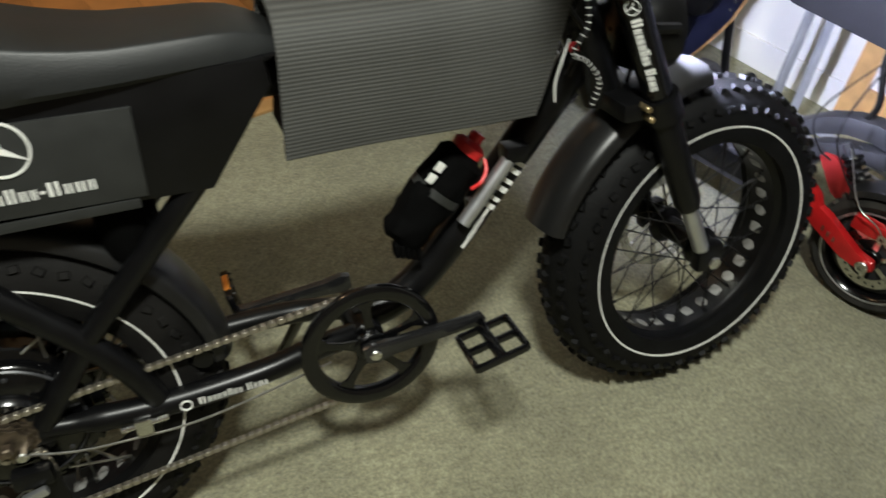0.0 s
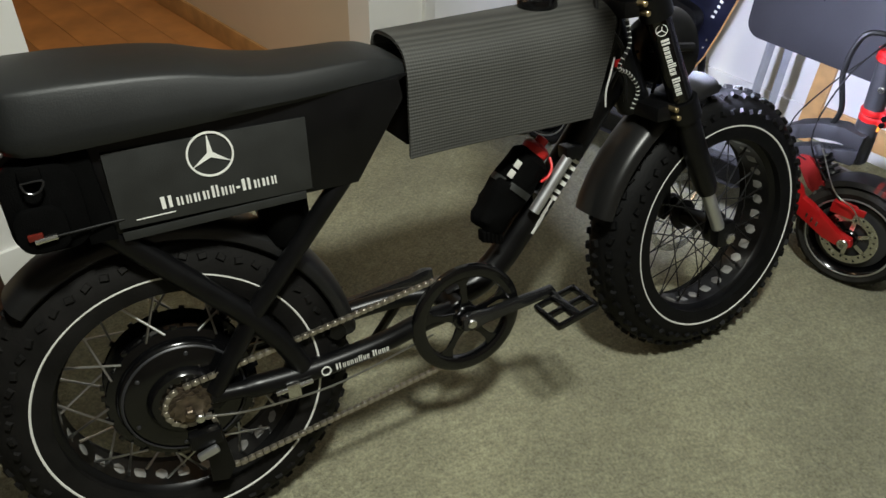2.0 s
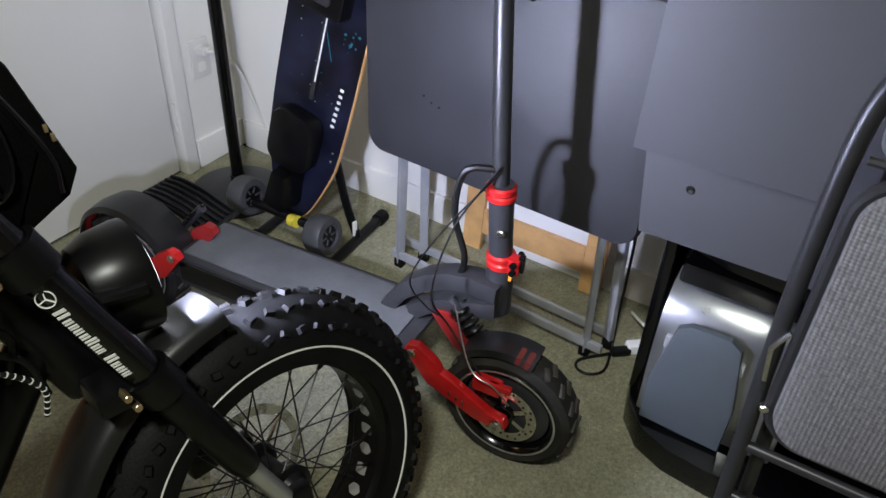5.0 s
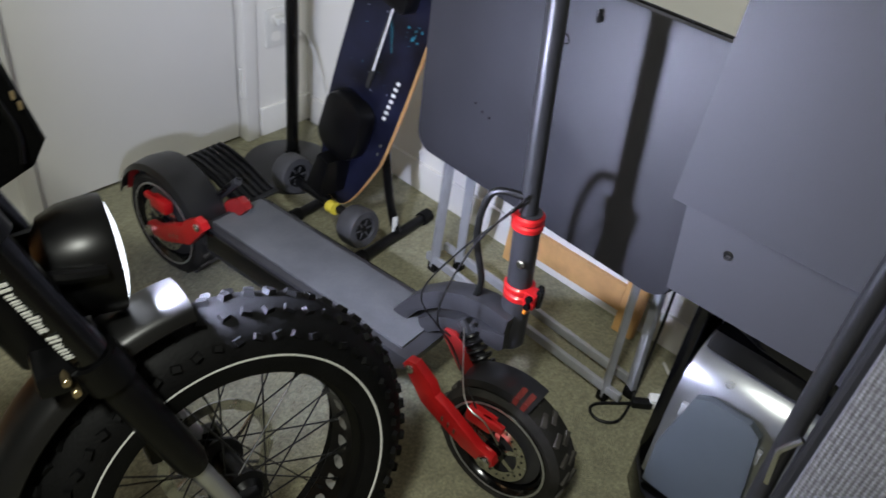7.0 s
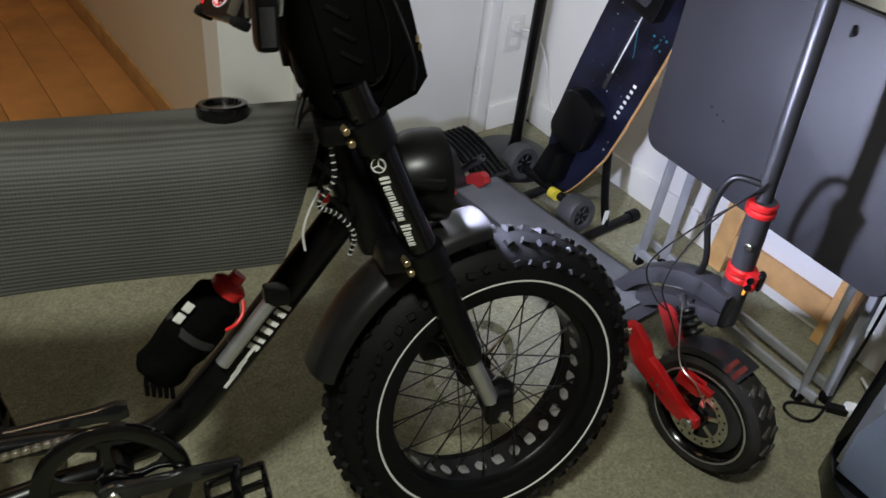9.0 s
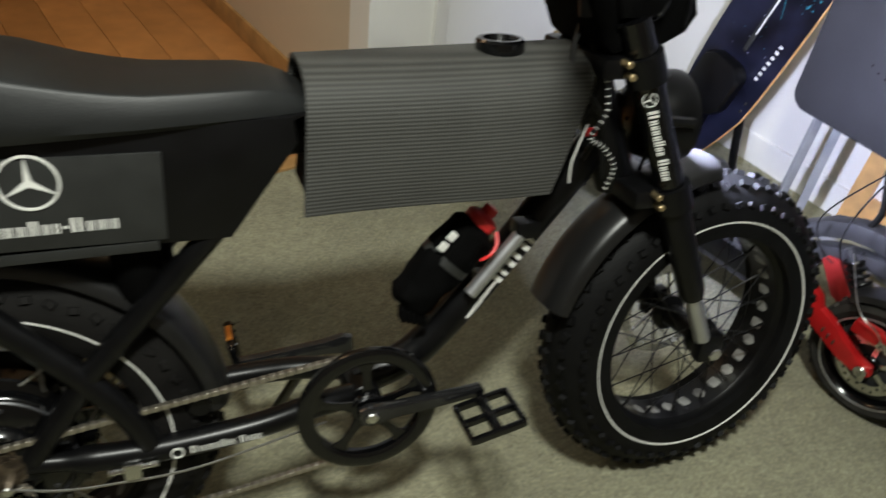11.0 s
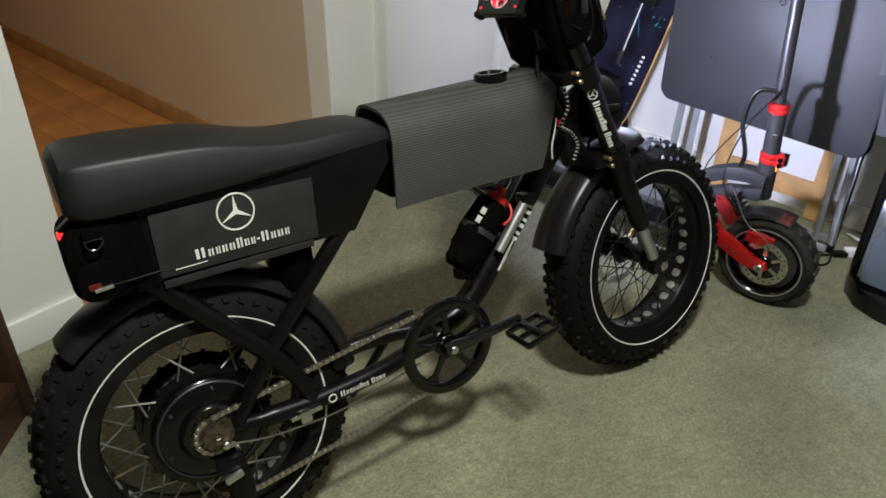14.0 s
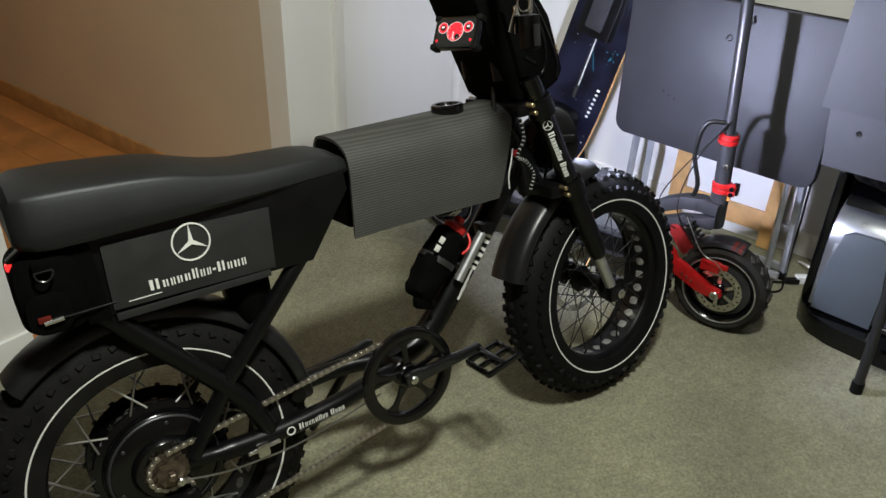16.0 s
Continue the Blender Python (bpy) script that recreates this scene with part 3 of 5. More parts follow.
# battery box and seat
body = part("battery_box", prism([(-0.045, 0.70), (-0.030, 0.562), (0.312, 0.556), (0.396, 0.668), (0.392, 0.70)], -0.083, 0.070, bevel=0.006), M_BLACK, bike, "matt black battery box under the seat")
plate = part("side_plate", prism([(-0.020, 0.676), (-0.022, 0.572), (0.240, 0.567), (0.245, 0.671)], -0.090, -0.0835, bevel=0.0015), M_GREYVINYL, bike, "dark grey vinyl side plate with a ring badge")
ring = lathe([(0.0310, -0.0005), (0.0310, 0.0015), (0.0284, 0.0015), (0.0284, -0.0005)], Matrix.Translation((0.1105, -0.0915, 0.648)), 40)
for k in range(3):
    a = radians(90 + 120 * k)
    prism([(0.1105 + 0.0288 * math.cos(a), 0.648 + 0.0288 * math.sin(a)), (0.1105 + 0.0042 * math.cos(a + 1.05), 0.648 + 0.0042 * math.sin(a + 1.05)), (0.1105, 0.648), (0.1105 + 0.0042 * math.cos(a - 1.05), 0.648 + 0.0042 * math.sin(a - 1.05))], -0.0918, -0.0902, bm=ring)
part("ring_badge", ring, M_PRINT, plate, "silver ring badge")


def letter_bars(parent, m, slots, height, depth=0.0012):
    """Plain upright bars, two to a letter's width, along local x; slots: from, to and extra height."""
    for x0, x1, z in slots:
        w = x1 - x0
        for u, k in ((0.24, 0.30), (0.74, 0.24)):
            part("letter_bar", box((x0 + w * u, 0, (height + z) / 2), (w * k, depth, height + z), m), M_PRINT, parent)


MARK = ((0, 0.018, 0.005), (0.0205, 0.031, 0), (0.033, 0.0415, 0), (0.043, 0.053, 0), (0.055, 0.0655, 0), (0.067, 0.0785, 0.005), (0.080, 0.0895, 0), (0.091, 0.099, 0), (0.108, 0.1225, 0.005), (0.1245, 0.1345, 0), (0.136, 0.1475, 0), (0.149, 0.158, 0))
letter_bars(plate, Matrix.Translation((0.034, -0.0908, 0.5875)), MARK, 0.0115)
letter_bars(bike, Matrix.Translation((0.688, -0.0280, 0.409)) @ Matrix.Rotation(radians(-50), 4, "Y"), ((0, 0.026, 0), (0.030, 0.058, 0), (0.062, 0.088, 0)), 0.017, 0.002)
part("hyphen", box((0.1375, -0.0908, 0.594), (0.005, 0.0012, 0.003)), M_PRINT, plate)
part("underline", box((0.026, -0.0908, 0.5805), (0.050, 0.0012, 0.0012)), M_PRINT, plate)
part("hem", box((0.105, -0.0880, 0.560), (0.25, 0.004, 0.012), bevel=0.001), M_GREYVINYL, plate)

sb = bmesh.new()
xs = [-0.128, -0.126, -0.118, -0.10, -0.075, -0.04, 0.0, 0.04, 0.075, 0.105, 0.135, 0.165, 0.20, 0.235, 0.27, 0.305, 0.34, 0.37, 0.395, 0.412, 0.418]
zt = np.interp(xs, [-0.128, -0.118, -0.10, -0.04, 0.04, 0.095, 0.135, 0.183, 0.235, 0.29, 0.34, 0.37, 0.40, 0.418], [0.770, 0.785, 0.790, 0.789, 0.783, 0.776, 0.764, 0.750, 0.742, 0.740, 0.739, 0.735, 0.724, 0.710])
zl = np.interp(xs, [-0.128, -0.115, -0.09, -0.05, 0.38, 0.418], [0.700, 0.690, 0.686, 0.686, 0.694, 0.696])
hw = np.interp(xs, [-0.128, -0.12, -0.10, -0.05, 0.1, 0.25, 0.36, 0.418], [0.090, 0.100, 0.107, 0.110, 0.105, 0.092, 0.079, 0.060])
# half section: side panel leaning inwards, creased shoulder, domed top
half = [(0.80, 0.0), (0.95, 0.04), (1.0, 0.14), (0.995, 0.30), (0.968, 0.48), (0.935, 0.62), (0.910, 0.715), (0.895, 0.752), (0.868, 0.778), (0.80, 0.820), (0.68, 0.880), (0.50, 0.94), (0.28, 0.985), (0.0, 1.0)]
ring_n = half + [(-y, z) for y, z in half[-2::-1]]
prev = None
for x, a, b, w in zip(xs, zt, zl, hw):
    h = a + 0.003 - b
    sec = [sb.verts.new((x, -w * y, b + h * z)) for y, z in ring_n]
    n_ = len(sec)
    if prev:
        for k in range(n_):
            sb.faces.new((prev[k], prev[(k + 1) % n_], sec[(k + 1) % n_], sec[k]))
    else:
        sb.faces.new(sec[::-1])
    prev = sec
sb.faces.new(prev)
bmesh.ops.recalc_face_normals(sb, faces=sb.faces)
seat = part("seat", sb, M_LEATHER, bike, "long black padded vinyl bench seat")
part("seat_base", prism([(-0.105, 0.70), (-0.085, 0.678), (0.37, 0.684), (0.41, 0.70)], -0.078, 0.078, bevel=0.004), M_BLACK, bike)

# fenders
def fender(name, cx, r, a0, a1, w, label, steer=0):
    outer = [(r - 0.026 + 0.028 * math.sin(math.pi * k / 12) ** 0.6, -w * math.cos(math.pi * k / 12)) for k in range(13)]
    inner = [(q - 0.003, y * 0.95) for q, y in outer[::-1]]
    prof = outer + inner
    ob = part(name, lathe(prof, seg=40, arc=(a0, a1)), M_FENDER, bike, label)
    ob.matrix_local = pose(cx, 0, R_TYRE, 0, 0, steer)
    return ob


fender("rear_fender", 0.0, 0.292, 5, 131, 0.053, "satin black rear mudguard")
fender("front_fender", 1.062, 0.318, 95, 161, 0.047, "satin black front mudguard", 4)
for s in (-1, 1):
    part("fender_stay", tube([(0.0, 0.058 * s, 0.545), (0.01, 0.055 * s, 0.60)], 0.005, 8), M_BLACK, bike)
part("horn", lathe([(0.001, -0.060), (0.020, -0.058), (0.033, -0.046), (0.037, -0.026), (0.037, 0.026), (0.033, 0.040), (0.020, 0.046), (0.001, 0.047)], Matrix.Translation((0.205, -0.030, 0.520)) @ Matrix.Rotation(radians(90), 4, "X"), 28), M_FABRIC, bike, "black rounded horn under the seat")
part("bracket", prism([(0.16, 0.56), (0.18, 0.46), (0.215, 0.46), (0.235, 0.56)], -0.02, 0.02, bevel=0.003), M_BLACK, bike)

# fork and steering
def fork_at(z):
    return float(np.interp(z, [0.262, 0.281, 0.363, 0.454, 0.544, 0.595, 0.695, 0.80], [1.048, 1.040, 1.004, 0.966, 0.929, 0.908, 0.866, 0.822]))


for s in (-1, 1):
    y = 0.080 * s
    leg = part("fork_leg", tube([(fork_at(z), y, z) for z in (0.80, 0.70, 0.62, 0.535)], 0.0215, 18), M_GLOSS, bike, "gloss black fork tube with white lettering bars")
    part("fork_lower", tube([(fork_at(z), y, z) for z in (0.54, 0.53, 0.46, 0.385, 0.37)], [0.020, 0.0225, 0.0225, 0.0215, 0.017], 18), M_BLACK, bike)
    part("slider", tube([(fork_at(z), y, z) for z in (0.375, 0.285)], 0.0130, 16), M_ALU, bike, "bare aluminium fork slider")
    part("fork_end", box((1.052, y, 0.268), (0.045, 0.024, 0.05), bevel=0.006), M_BLACK, bike)
    part("fork_nut", disc(0.012, y - 0.022, y + 0.022, Matrix.Translation((1.055, 0, R_TYRE)), 6), M_STEEL, bike)
    for z in (0.738, 0.550):
        part("clamp", tube([(fork_at(z + 0.018), y, z + 0.018), (fork_at(z - 0.018), y, z - 0.018)], 0.0285, 18), M_BLACK, bike)
        for dz in (-0.007, 0.009):
            part("clamp_bolt", disc(0.0048, min(y + s * 0.002, y + s * 0.027), max(y + s * 0.002, y + s * 0.027), Matrix.Translation((fork_at(z + dz) - 0.034, 0, z + dz)), 8, bevel=0.001), M_BRASS, bike)
    if s < 0:
        BM = Matrix.Translation((0.851, -0.0992, 0.699)) @ Matrix.Rotation(radians(-30), 4, "Z")
        part("fork_badge", lathe([(0.0098, 0), (0.0098, 0.0015), (0.0088, 0.0015), (0.0088, 0)], BM, 24), M_PRINT, leg)
        for k in range(3):
            part("badge_spoke", box((0.0045, 0.0008, 0), (0.009, 0.0014, 0.0012), BM @ Matrix.Rotation(radians(-90 + 120 * k), 4, "Y")), M_PRINT, leg)
        d = Vector((fork_at(0.585) - fork_at(0.685), 0, -0.1)).normalized()
        nrm = Vector((-0.5, -0.82, -0.2))
        nrm = (nrm - d * nrm.dot(d)).normalized()
        zz = d.cross(-nrm)
        LM = Matrix(((d.x, -nrm.x, zz.x, fork_at(0.685) - 0.0145), (d.y, -nrm.y, zz.y, -0.0990), (d.z, -nrm.z, zz.z, 0.684), (0, 0, 0, 1)))
        letter_bars(leg, LM @ Matrix.Scale(0.70, 4) @ Matrix.Translation((0, 0, -0.007)), MARK, 0.014, 0.002)
for z in (0.738, 0.550):
    part("fork_crown", box((fork_at(z) - 0.028, 0, z), (0.075, 0.18, 0.028), Matrix(), 0.007), M_BLACK, bike)
hl = part("headlamp", lathe([(0.004, -0.036), (0.03, -0.035), (0.055, -0.022), (0.065, 0.0), (0.069, 0.035), (0.068, 0.045), (0.060, 0.045), (0.06, 0.04), (0.004, 0.04)], Matrix.Translation((0.928, 0.01, 0.640)) @ Matrix.Rotation(radians(-90 - 1), 4, "Z"), 40), M_BLACK, bike, "round matt black headlamp, switched on")
part("lens", lathe([(0.0005, 0.0405), (0.0600, 0.0425), (0.0650, 0.0440), (0.0650, 0.0452), (0.0560, 0.0485), (0.0400, 0.0525), (0.0200, 0.0550), (0.0005, 0.0558)], Matrix.Translation((0.928, 0.01, 0.640)) @ Matrix.Rotation(radians(-90 - 1), 4, "Z"), 40), M_LENS, hl, "glowing white lens")
part("lamp_bracket", tube([(0.87, -0.05, 0.66), (0.92, -0.062, 0.655), (0.955, -0.06, 0.65)], 0.008, 8), M_BLACK, bike)
part("lamp_bracket", tube([(0.87, 0.05, 0.66), (0.92, 0.078, 0.655), (0.955, 0.08, 0.65)], 0.008, 8), M_BLACK, bike)
# cables round the head tube
for k, pts in enumerate([[(0.78, -0.02, 0.80), (0.80, -0.055, 0.72), (0.785, -0.05, 0.66), (0.82, -0.045, 0.62), (0.83, -0.04, 0.57)], [(0.80, 0.0, 0.82), (0.76, -0.045, 0.74), (0.78, -0.065, 0.70), (0.815, -0.05, 0.655), (0.80, -0.035, 0.60)], [(0.82, -0.03, 0.78), (0.86, -0.05, 0.70), (0.90, -0.055, 0.64), (0.92, 0.0, 0.55), (0.99, 0.06, 0.40), (1.0, 0.07, 0.33)]]):
    part("cable", tube(smoothed(pts, 6), 0.004 if k < 2 else 0.003, 8), M_CABLE, bike)
sp_pts = smoothed([(0.795, -0.080, 0.722), (0.797, -0.086, 0.682), (0.776, -0.088, 0.650), (0.799, -0.086, 0.634), (0.822, -0.082, 0.602), (0.817, -0.074, 0.567)], 9)
part("wrapped_cable", tube(sp_pts, 0.0030, 8), M_CABLE, bike)
for p, q in list(zip(sp_pts, sp_pts[1:]))[::2]:
    part("cable_wrap", tube([p, p + (q - p).normalized() * 0.0015], 0.0034, 8), M_PLASTIC, bike)
# handlebar with stem, grips and display
part("handlebar", tube(smoothed([(0.64, -0.36, 1.0), (0.70, -0.2, 1.02), (0.745, -0.06, 0.99), (0.745, 0.06, 0.99), (0.70, 0.2, 1.02), (0.64, 0.36, 1.0)], 6), 0.0125, 12), M_BLACK, bike)
for s in (-1, 1):
    part("grip", tube([(0.64, 0.36 * s, 1.0), (0.67, 0.27 * s, 1.01)], 0.017, 14), M_RUBBER, bike)
    part("riser", tube([(0.775, 0.05 * s, 0.80), (0.745, 0.05 * s, 0.99)], 0.014, 12), M_BLACK, bike)
disp = part("display", prism(rounded(-0.050, -0.031, 0.050, 0.031, 0.010), -0.009, 0.009, BIKE.inverted() @ BIKE @ Matrix.Translation((0.694, -0.034, 0.898)) @ Matrix.Rotation(radians(-70), 4, "Z") @ Matrix.Rotation(radians(-28), 4, "X"), bevel=0.003), M_GLOSS, bike, "black handlebar display with lit red dials")
MD = Matrix.Translation((0.694, -0.034, 0.898)) @ Matrix.Rotation(radians(-70), 4, "Z") @ Matrix.Rotation(radians(-28), 4, "X")
part("screen", prism(rounded(-0.044, -0.026, 0.044, 0.026, 0.006), -0.0098, -0.0088, MD), M_GLOSS, disp)
for x, z, r in ((0.0, 0.0, 0.0185), (-0.029, 0.008, 0.0105), (0.029, 0.008, 0.0105)):
    part("dial", disc(r, -0.0106, -0.0094, MD @ Matrix.Translation((x, 0, z)), 28, bevel=0.0003), M_DISP, disp, "glowing red dial")
    part("dial_ring", lathe([(r + 0.0005, -0.0112), (r + 0.0005, -0.0095), (r - 0.0001, -0.0095), (r - 0.0001, -0.0112)], MD @ Matrix.Translation((x, 0, z)), 28), M_DIALWHITE, disp)
    for k in range(9 if r > 0.015 else 0):
        part("tick", box((r * 0.80, -0.0110, 0), (0.0024, 0.0006, 0.0011), MD @ Matrix.Translation((x, 0, z)) @ Matrix.Rotation(radians(210 - 30 * k), 4, "Y")), M_DIALWHITE, disp)
    if r < 0.015:
        part("dial_face", disc(r * 0.55, -0.0112, -0.0104, MD @ Matrix.Translation((x, 0, z)), 20, bevel=0.0002), M_GLOSS, disp)
        part("readout", box((x, -0.0114, z + 0.001), (0.006, 0.0006, 0.004), MD), M_DIALWHITE, disp)
part("dial_window", disc(0.0055, -0.0112, -0.0104, MD @ Matrix.Translation((0.006, 0, -0.010)), 20, bevel=0.0002), M_GLOSS, disp)
part("needle", box((-0.003, -0.0114, -0.008), (0.0016, 0.0008, 0.015), MD), M_DIALWHITE, disp)
for x in (-0.040, 0.038):
    part("indicator", disc(0.003, -0.0106, -0.0094, MD @ Matrix.Translation((x, 0, -0.017)), 12, bevel=0.0003), M_DISP, disp)
for x in (-0.047, 0.047):
    for z in (-0.028, 0.028):
        part("corner_guard", box((x, 0, z), (0.014, 0.022, 0.012), MD, 0.004), M_RUBBER, disp)
part("display_arm", tube([(0.70, -0.03, 0.90), (0.75, -0.02, 0.95), (0.745, -0.02, 0.99)], 0.006, 8), M_BLACK, bike)

# drive train
MC = Matrix.Translation((0.479, 0.014, 0.255))
cr = lathe([(0.104, -0.078), (0.1043, -0.082), (0.1035, -0.0855), (0.101, -0.0875), (0.096, -0.0885), (0.088, -0.0885), (0.083, -0.0875), (0.080, -0.0855), (0.079, -0.082), (0.079, -0.078)], MC, 72)
guard = part("chainring_guard", cr, M_GLOSS, bike, "gloss black five-spoke chainring guard")
for k in range(5):
    a = radians(20 + 72 * k)
    d, n = Vector((math.cos(a), 0, math.sin(a))), Vector((-math.sin(a), 0, math.cos(a)))
    quad = [d * 0.020 + n * 0.010, d * 0.045 + n * 0.0055, d * 0.066 + n * 0.0065, d * 0.084 + n * 0.018, d * 0.084 - n * 0.018, d * 0.066 - n * 0.0065, d * 0.045 - n * 0.0055, d * 0.020 - n * 0.010]
    part("guard_spoke", prism([(v.x, v.z) for v in quad], -0.083, -0.0785, MC, 0.001), M_GLOSS, guard)
part("guard_hub", disc(0.026, -0.086, -0.076, MC, 32), M_GLOSS, guard)
teeth = []
for q in range(104):
    a = math.pi * q / 52
    rr = 0.0965 if q % 2 else 0.0925
    teeth.append((rr * math.cos(a), rr * math.sin(a)))
tb = bmesh.new()
ti = [tb.verts.new(MC @ Vector((x, -0.074, z))) for x, z in teeth]
to = [tb.verts.new(MC @ Vector((0.080 * math.cos(math.pi * q / 52), -0.074, 0.080 * math.sin(math.pi * q / 52)))) for q in range(104)]
for q in range(104):
    tb.faces.new((ti[q], ti[(q + 1) % 104], to[(q + 1) % 104], to[q]))
ext = bmesh.ops.extrude_face_region(tb, geom=tb.faces[:])
bmesh.ops.translate(tb, vec=(0, 0.003, 0), verts=[v for v in ext["geom"] if isinstance(v, bmesh.types.BMVert)])
bmesh.ops.recalc_face_normals(tb, faces=tb.faces)
part("chainring", tb, M_GREYMET, bike, "", False)
for s, a in ((-1, 3.5), (1, 183.5)):
    arm = MC @ Matrix.Rotation(radians(-a), 4, "Y")
    part("crank_arm", prism([(-0.016, -0.012), (0.0, -0.017), (0.03, -0.012), (0.15, -0.009), (0.168, -0.010), (0.174, 0), (0.168, 0.010), (0.15, 0.009), (0.03, 0.012), (0.0, 0.017), (-0.016, 0.012)], s * 0.088, s * 0.104, arm, 0.005), M_CRANK, bike, "polished dark crank arm")
    part("crank_bolt", disc(0.009, min(s * 0.1, s * 0.109), max(s * 0.1, s * 0.109), MC, 12), M_STEEL, bike)
    pc = Vector((0.474 + 0.165 * math.cos(radians(a)), s * 0.140, 0.252 + 0.165 * math.sin(radians(a))))
    PM = Matrix.Translation(pc) @ Matrix.Rotation(radians(-12 if s < 0 else 80), 4, "Y") @ Matrix.Scale(0.84, 4)
    pedal = part("pedal", box((0, 0, 0), (0.018, 0.094, 0.016), PM, 0.003), M_GLOSS, bike, "black flat platform pedal")
    part("spindle", tube([(0.479 + 0.165 * math.cos(radians(a)), s * 0.080, 0.255 + 0.165 * math.sin(radians(a))), pc], 0.0065, 10), M_GLOSS, pedal)
    for bx in (-0.047, 0.047):
        part("pedal_rail", box((bx, 0, 0), (0.010, 0.092, 0.016), PM, 0.003), M_GLOSS, pedal)
    for by in (-0.044, 0.0, 0.044):
        part("pedal_bar", box((0, by, 0), (0.095, 0.010, 0.014), PM, 0.003), M_GLOSS, pedal)
    for bx in (-0.053, 0.053):
        if s > 0:
            part("reflector", box((bx, 0, 0), (0.004, 0.05, 0.012), PM, 0.001), M_AMBER, pedal, "amber reflector")
    for bx in (-0.047, 0.047):
        for by in (-0.036, -0.012, 0.012, 0.036):
            part("pin", tube([PM @ Vector((bx, by, 0.007)), PM @ Vector((bx, by, 0.0125))], 0.002, 6), M_BLACK, pedal)
# chain: upper run, wrap, lower run to the derailleur
path = [Vector((0.006, -0.072, 0.296)), Vector((0.452, -0.0620, 0.3465))]
for k in range(12):
    a = radians(98 - 196 * k / 11)
    path.append(Vector((0.479 + 0.0945 * math.cos(a), -0.0610, 0.255 + 0.0945 * math.sin(a))))
path += [Vector((0.42, -0.0620, 0.165)), Vector((0.055, -0.075, 0.125)), Vector((0.02, -0.076, 0.13)), Vector((0.018, -0.076, 0.165)), Vector((0.035, -0.075, 0.20)), Vector((0.030, -0.074, 0.232))]
for k in range(9):
    a = radians(-60 - 200 * k / 8)
    path.append(Vector((0.034 * math.cos(a), -0.073, 0.262 + 0.034 * math.sin(a))))
link = None
acc, step = 0.0, 0.0127
n_link = 0
for p, q in zip(path, path[1:]):
    L = (q - p).length
    while acc < L:
        c = p + (q - p) * (acc / L)
        d = q - p
        m = Matrix.Translation(c) @ Matrix.Rotation(-math.atan2(d.z, d.x), 4, "Y")
        if link is None:
            lb = box((0, -0.0028, 0), (0.0118, 0.0012, 0.0075), bevel=0.0005)
            box((0, 0.0028, 0), (0.0118, 0.0012, 0.0075), Matrix(), 0.0005, lb)
            disc(0.0042, -0.0042, 0.0042, Matrix(), 8, lb, 0.0004)
            link = part("chain_link", lb, M_CHAIN, bike)
            link.matrix_local = m
        else:
            shared("chain_link", link, bike, m)
        n_link += 1
        acc += step
    acc -= L
# derailleur
part("derailleur_cage", prism([(0.005, 0.115), (0.03, 0.108), (0.045, 0.13), (0.038, 0.215), (0.02, 0.222), (0.008, 0.17)], -0.084, -0.081, bevel=0.001), M_BLACK, bike)
part("derailleur_body", box((0.012, -0.085, 0.205), (0.05, 0.022, 0.028), Matrix(), 0.006), M_BLACK, bike)
part("derailleur_link", box((0.010, -0.101, 0.186), (0.034, 0.010, 0.013), Matrix.Translation((0.01, 0, 0.186)) @ Matrix.Rotation(radians(-15), 4, "Y") @ Matrix.Translation((-0.01, 0, -0.186)), 0.004), M_ALU, bike, "polished derailleur link")
for z in (0.132, 0.190):
    part("jockey_wheel", disc(0.016, -0.080, -0.074, Matrix.Translation((0.024, 0, z)), 20), M_BLACK, bike)
part("derailleur_bolt", disc(0.008, -0.095, -0.07, Matrix.Translation((0.012, 0, 0.245)), 8), M_STEEL, bike)
part("shift_cable", tube(smoothed([(0.02, -0.09, 0.245), (0.07, -0.095, 0.235), (0.13, -0.09, 0.225), (0.24, -0.085, 0.222), (0.42, -0.05, 0.23)], 6), 0.0017, 8), M_SPOKE, bike, "pale gear cable")
part("chain_adjuster", box((0.158, -0.088, 0.240), (0.022, 0.012, 0.026), Matrix(), 0.003), M_STEEL, bike)
part("adjuster_bolt", tube([(0.13, -0.09, 0.243), (0.19, -0.09, 0.246)], 0.004, 8), M_STEEL, bike)
part("stay_badge", lathe([(0.0085, -0.001), (0.0085, 0.001), (0.0065, 0.001), (0.0065, -0.001)], Matrix.Translation((0.215, -0.0855, 0.252)), 20), M_PRINT, bike)
letter_bars(bike, Matrix.Translation((0.231, -0.0848, 0.2475)) @ Matrix.Rotation(radians(-2.5), 4, "Y") @ Matrix.Scale(0.60, 4), MARK, 0.014, 0.0016)

# ---- things on the bike ----
def on_bike(name, label, category):
    return root(name, BIKE, label, category)


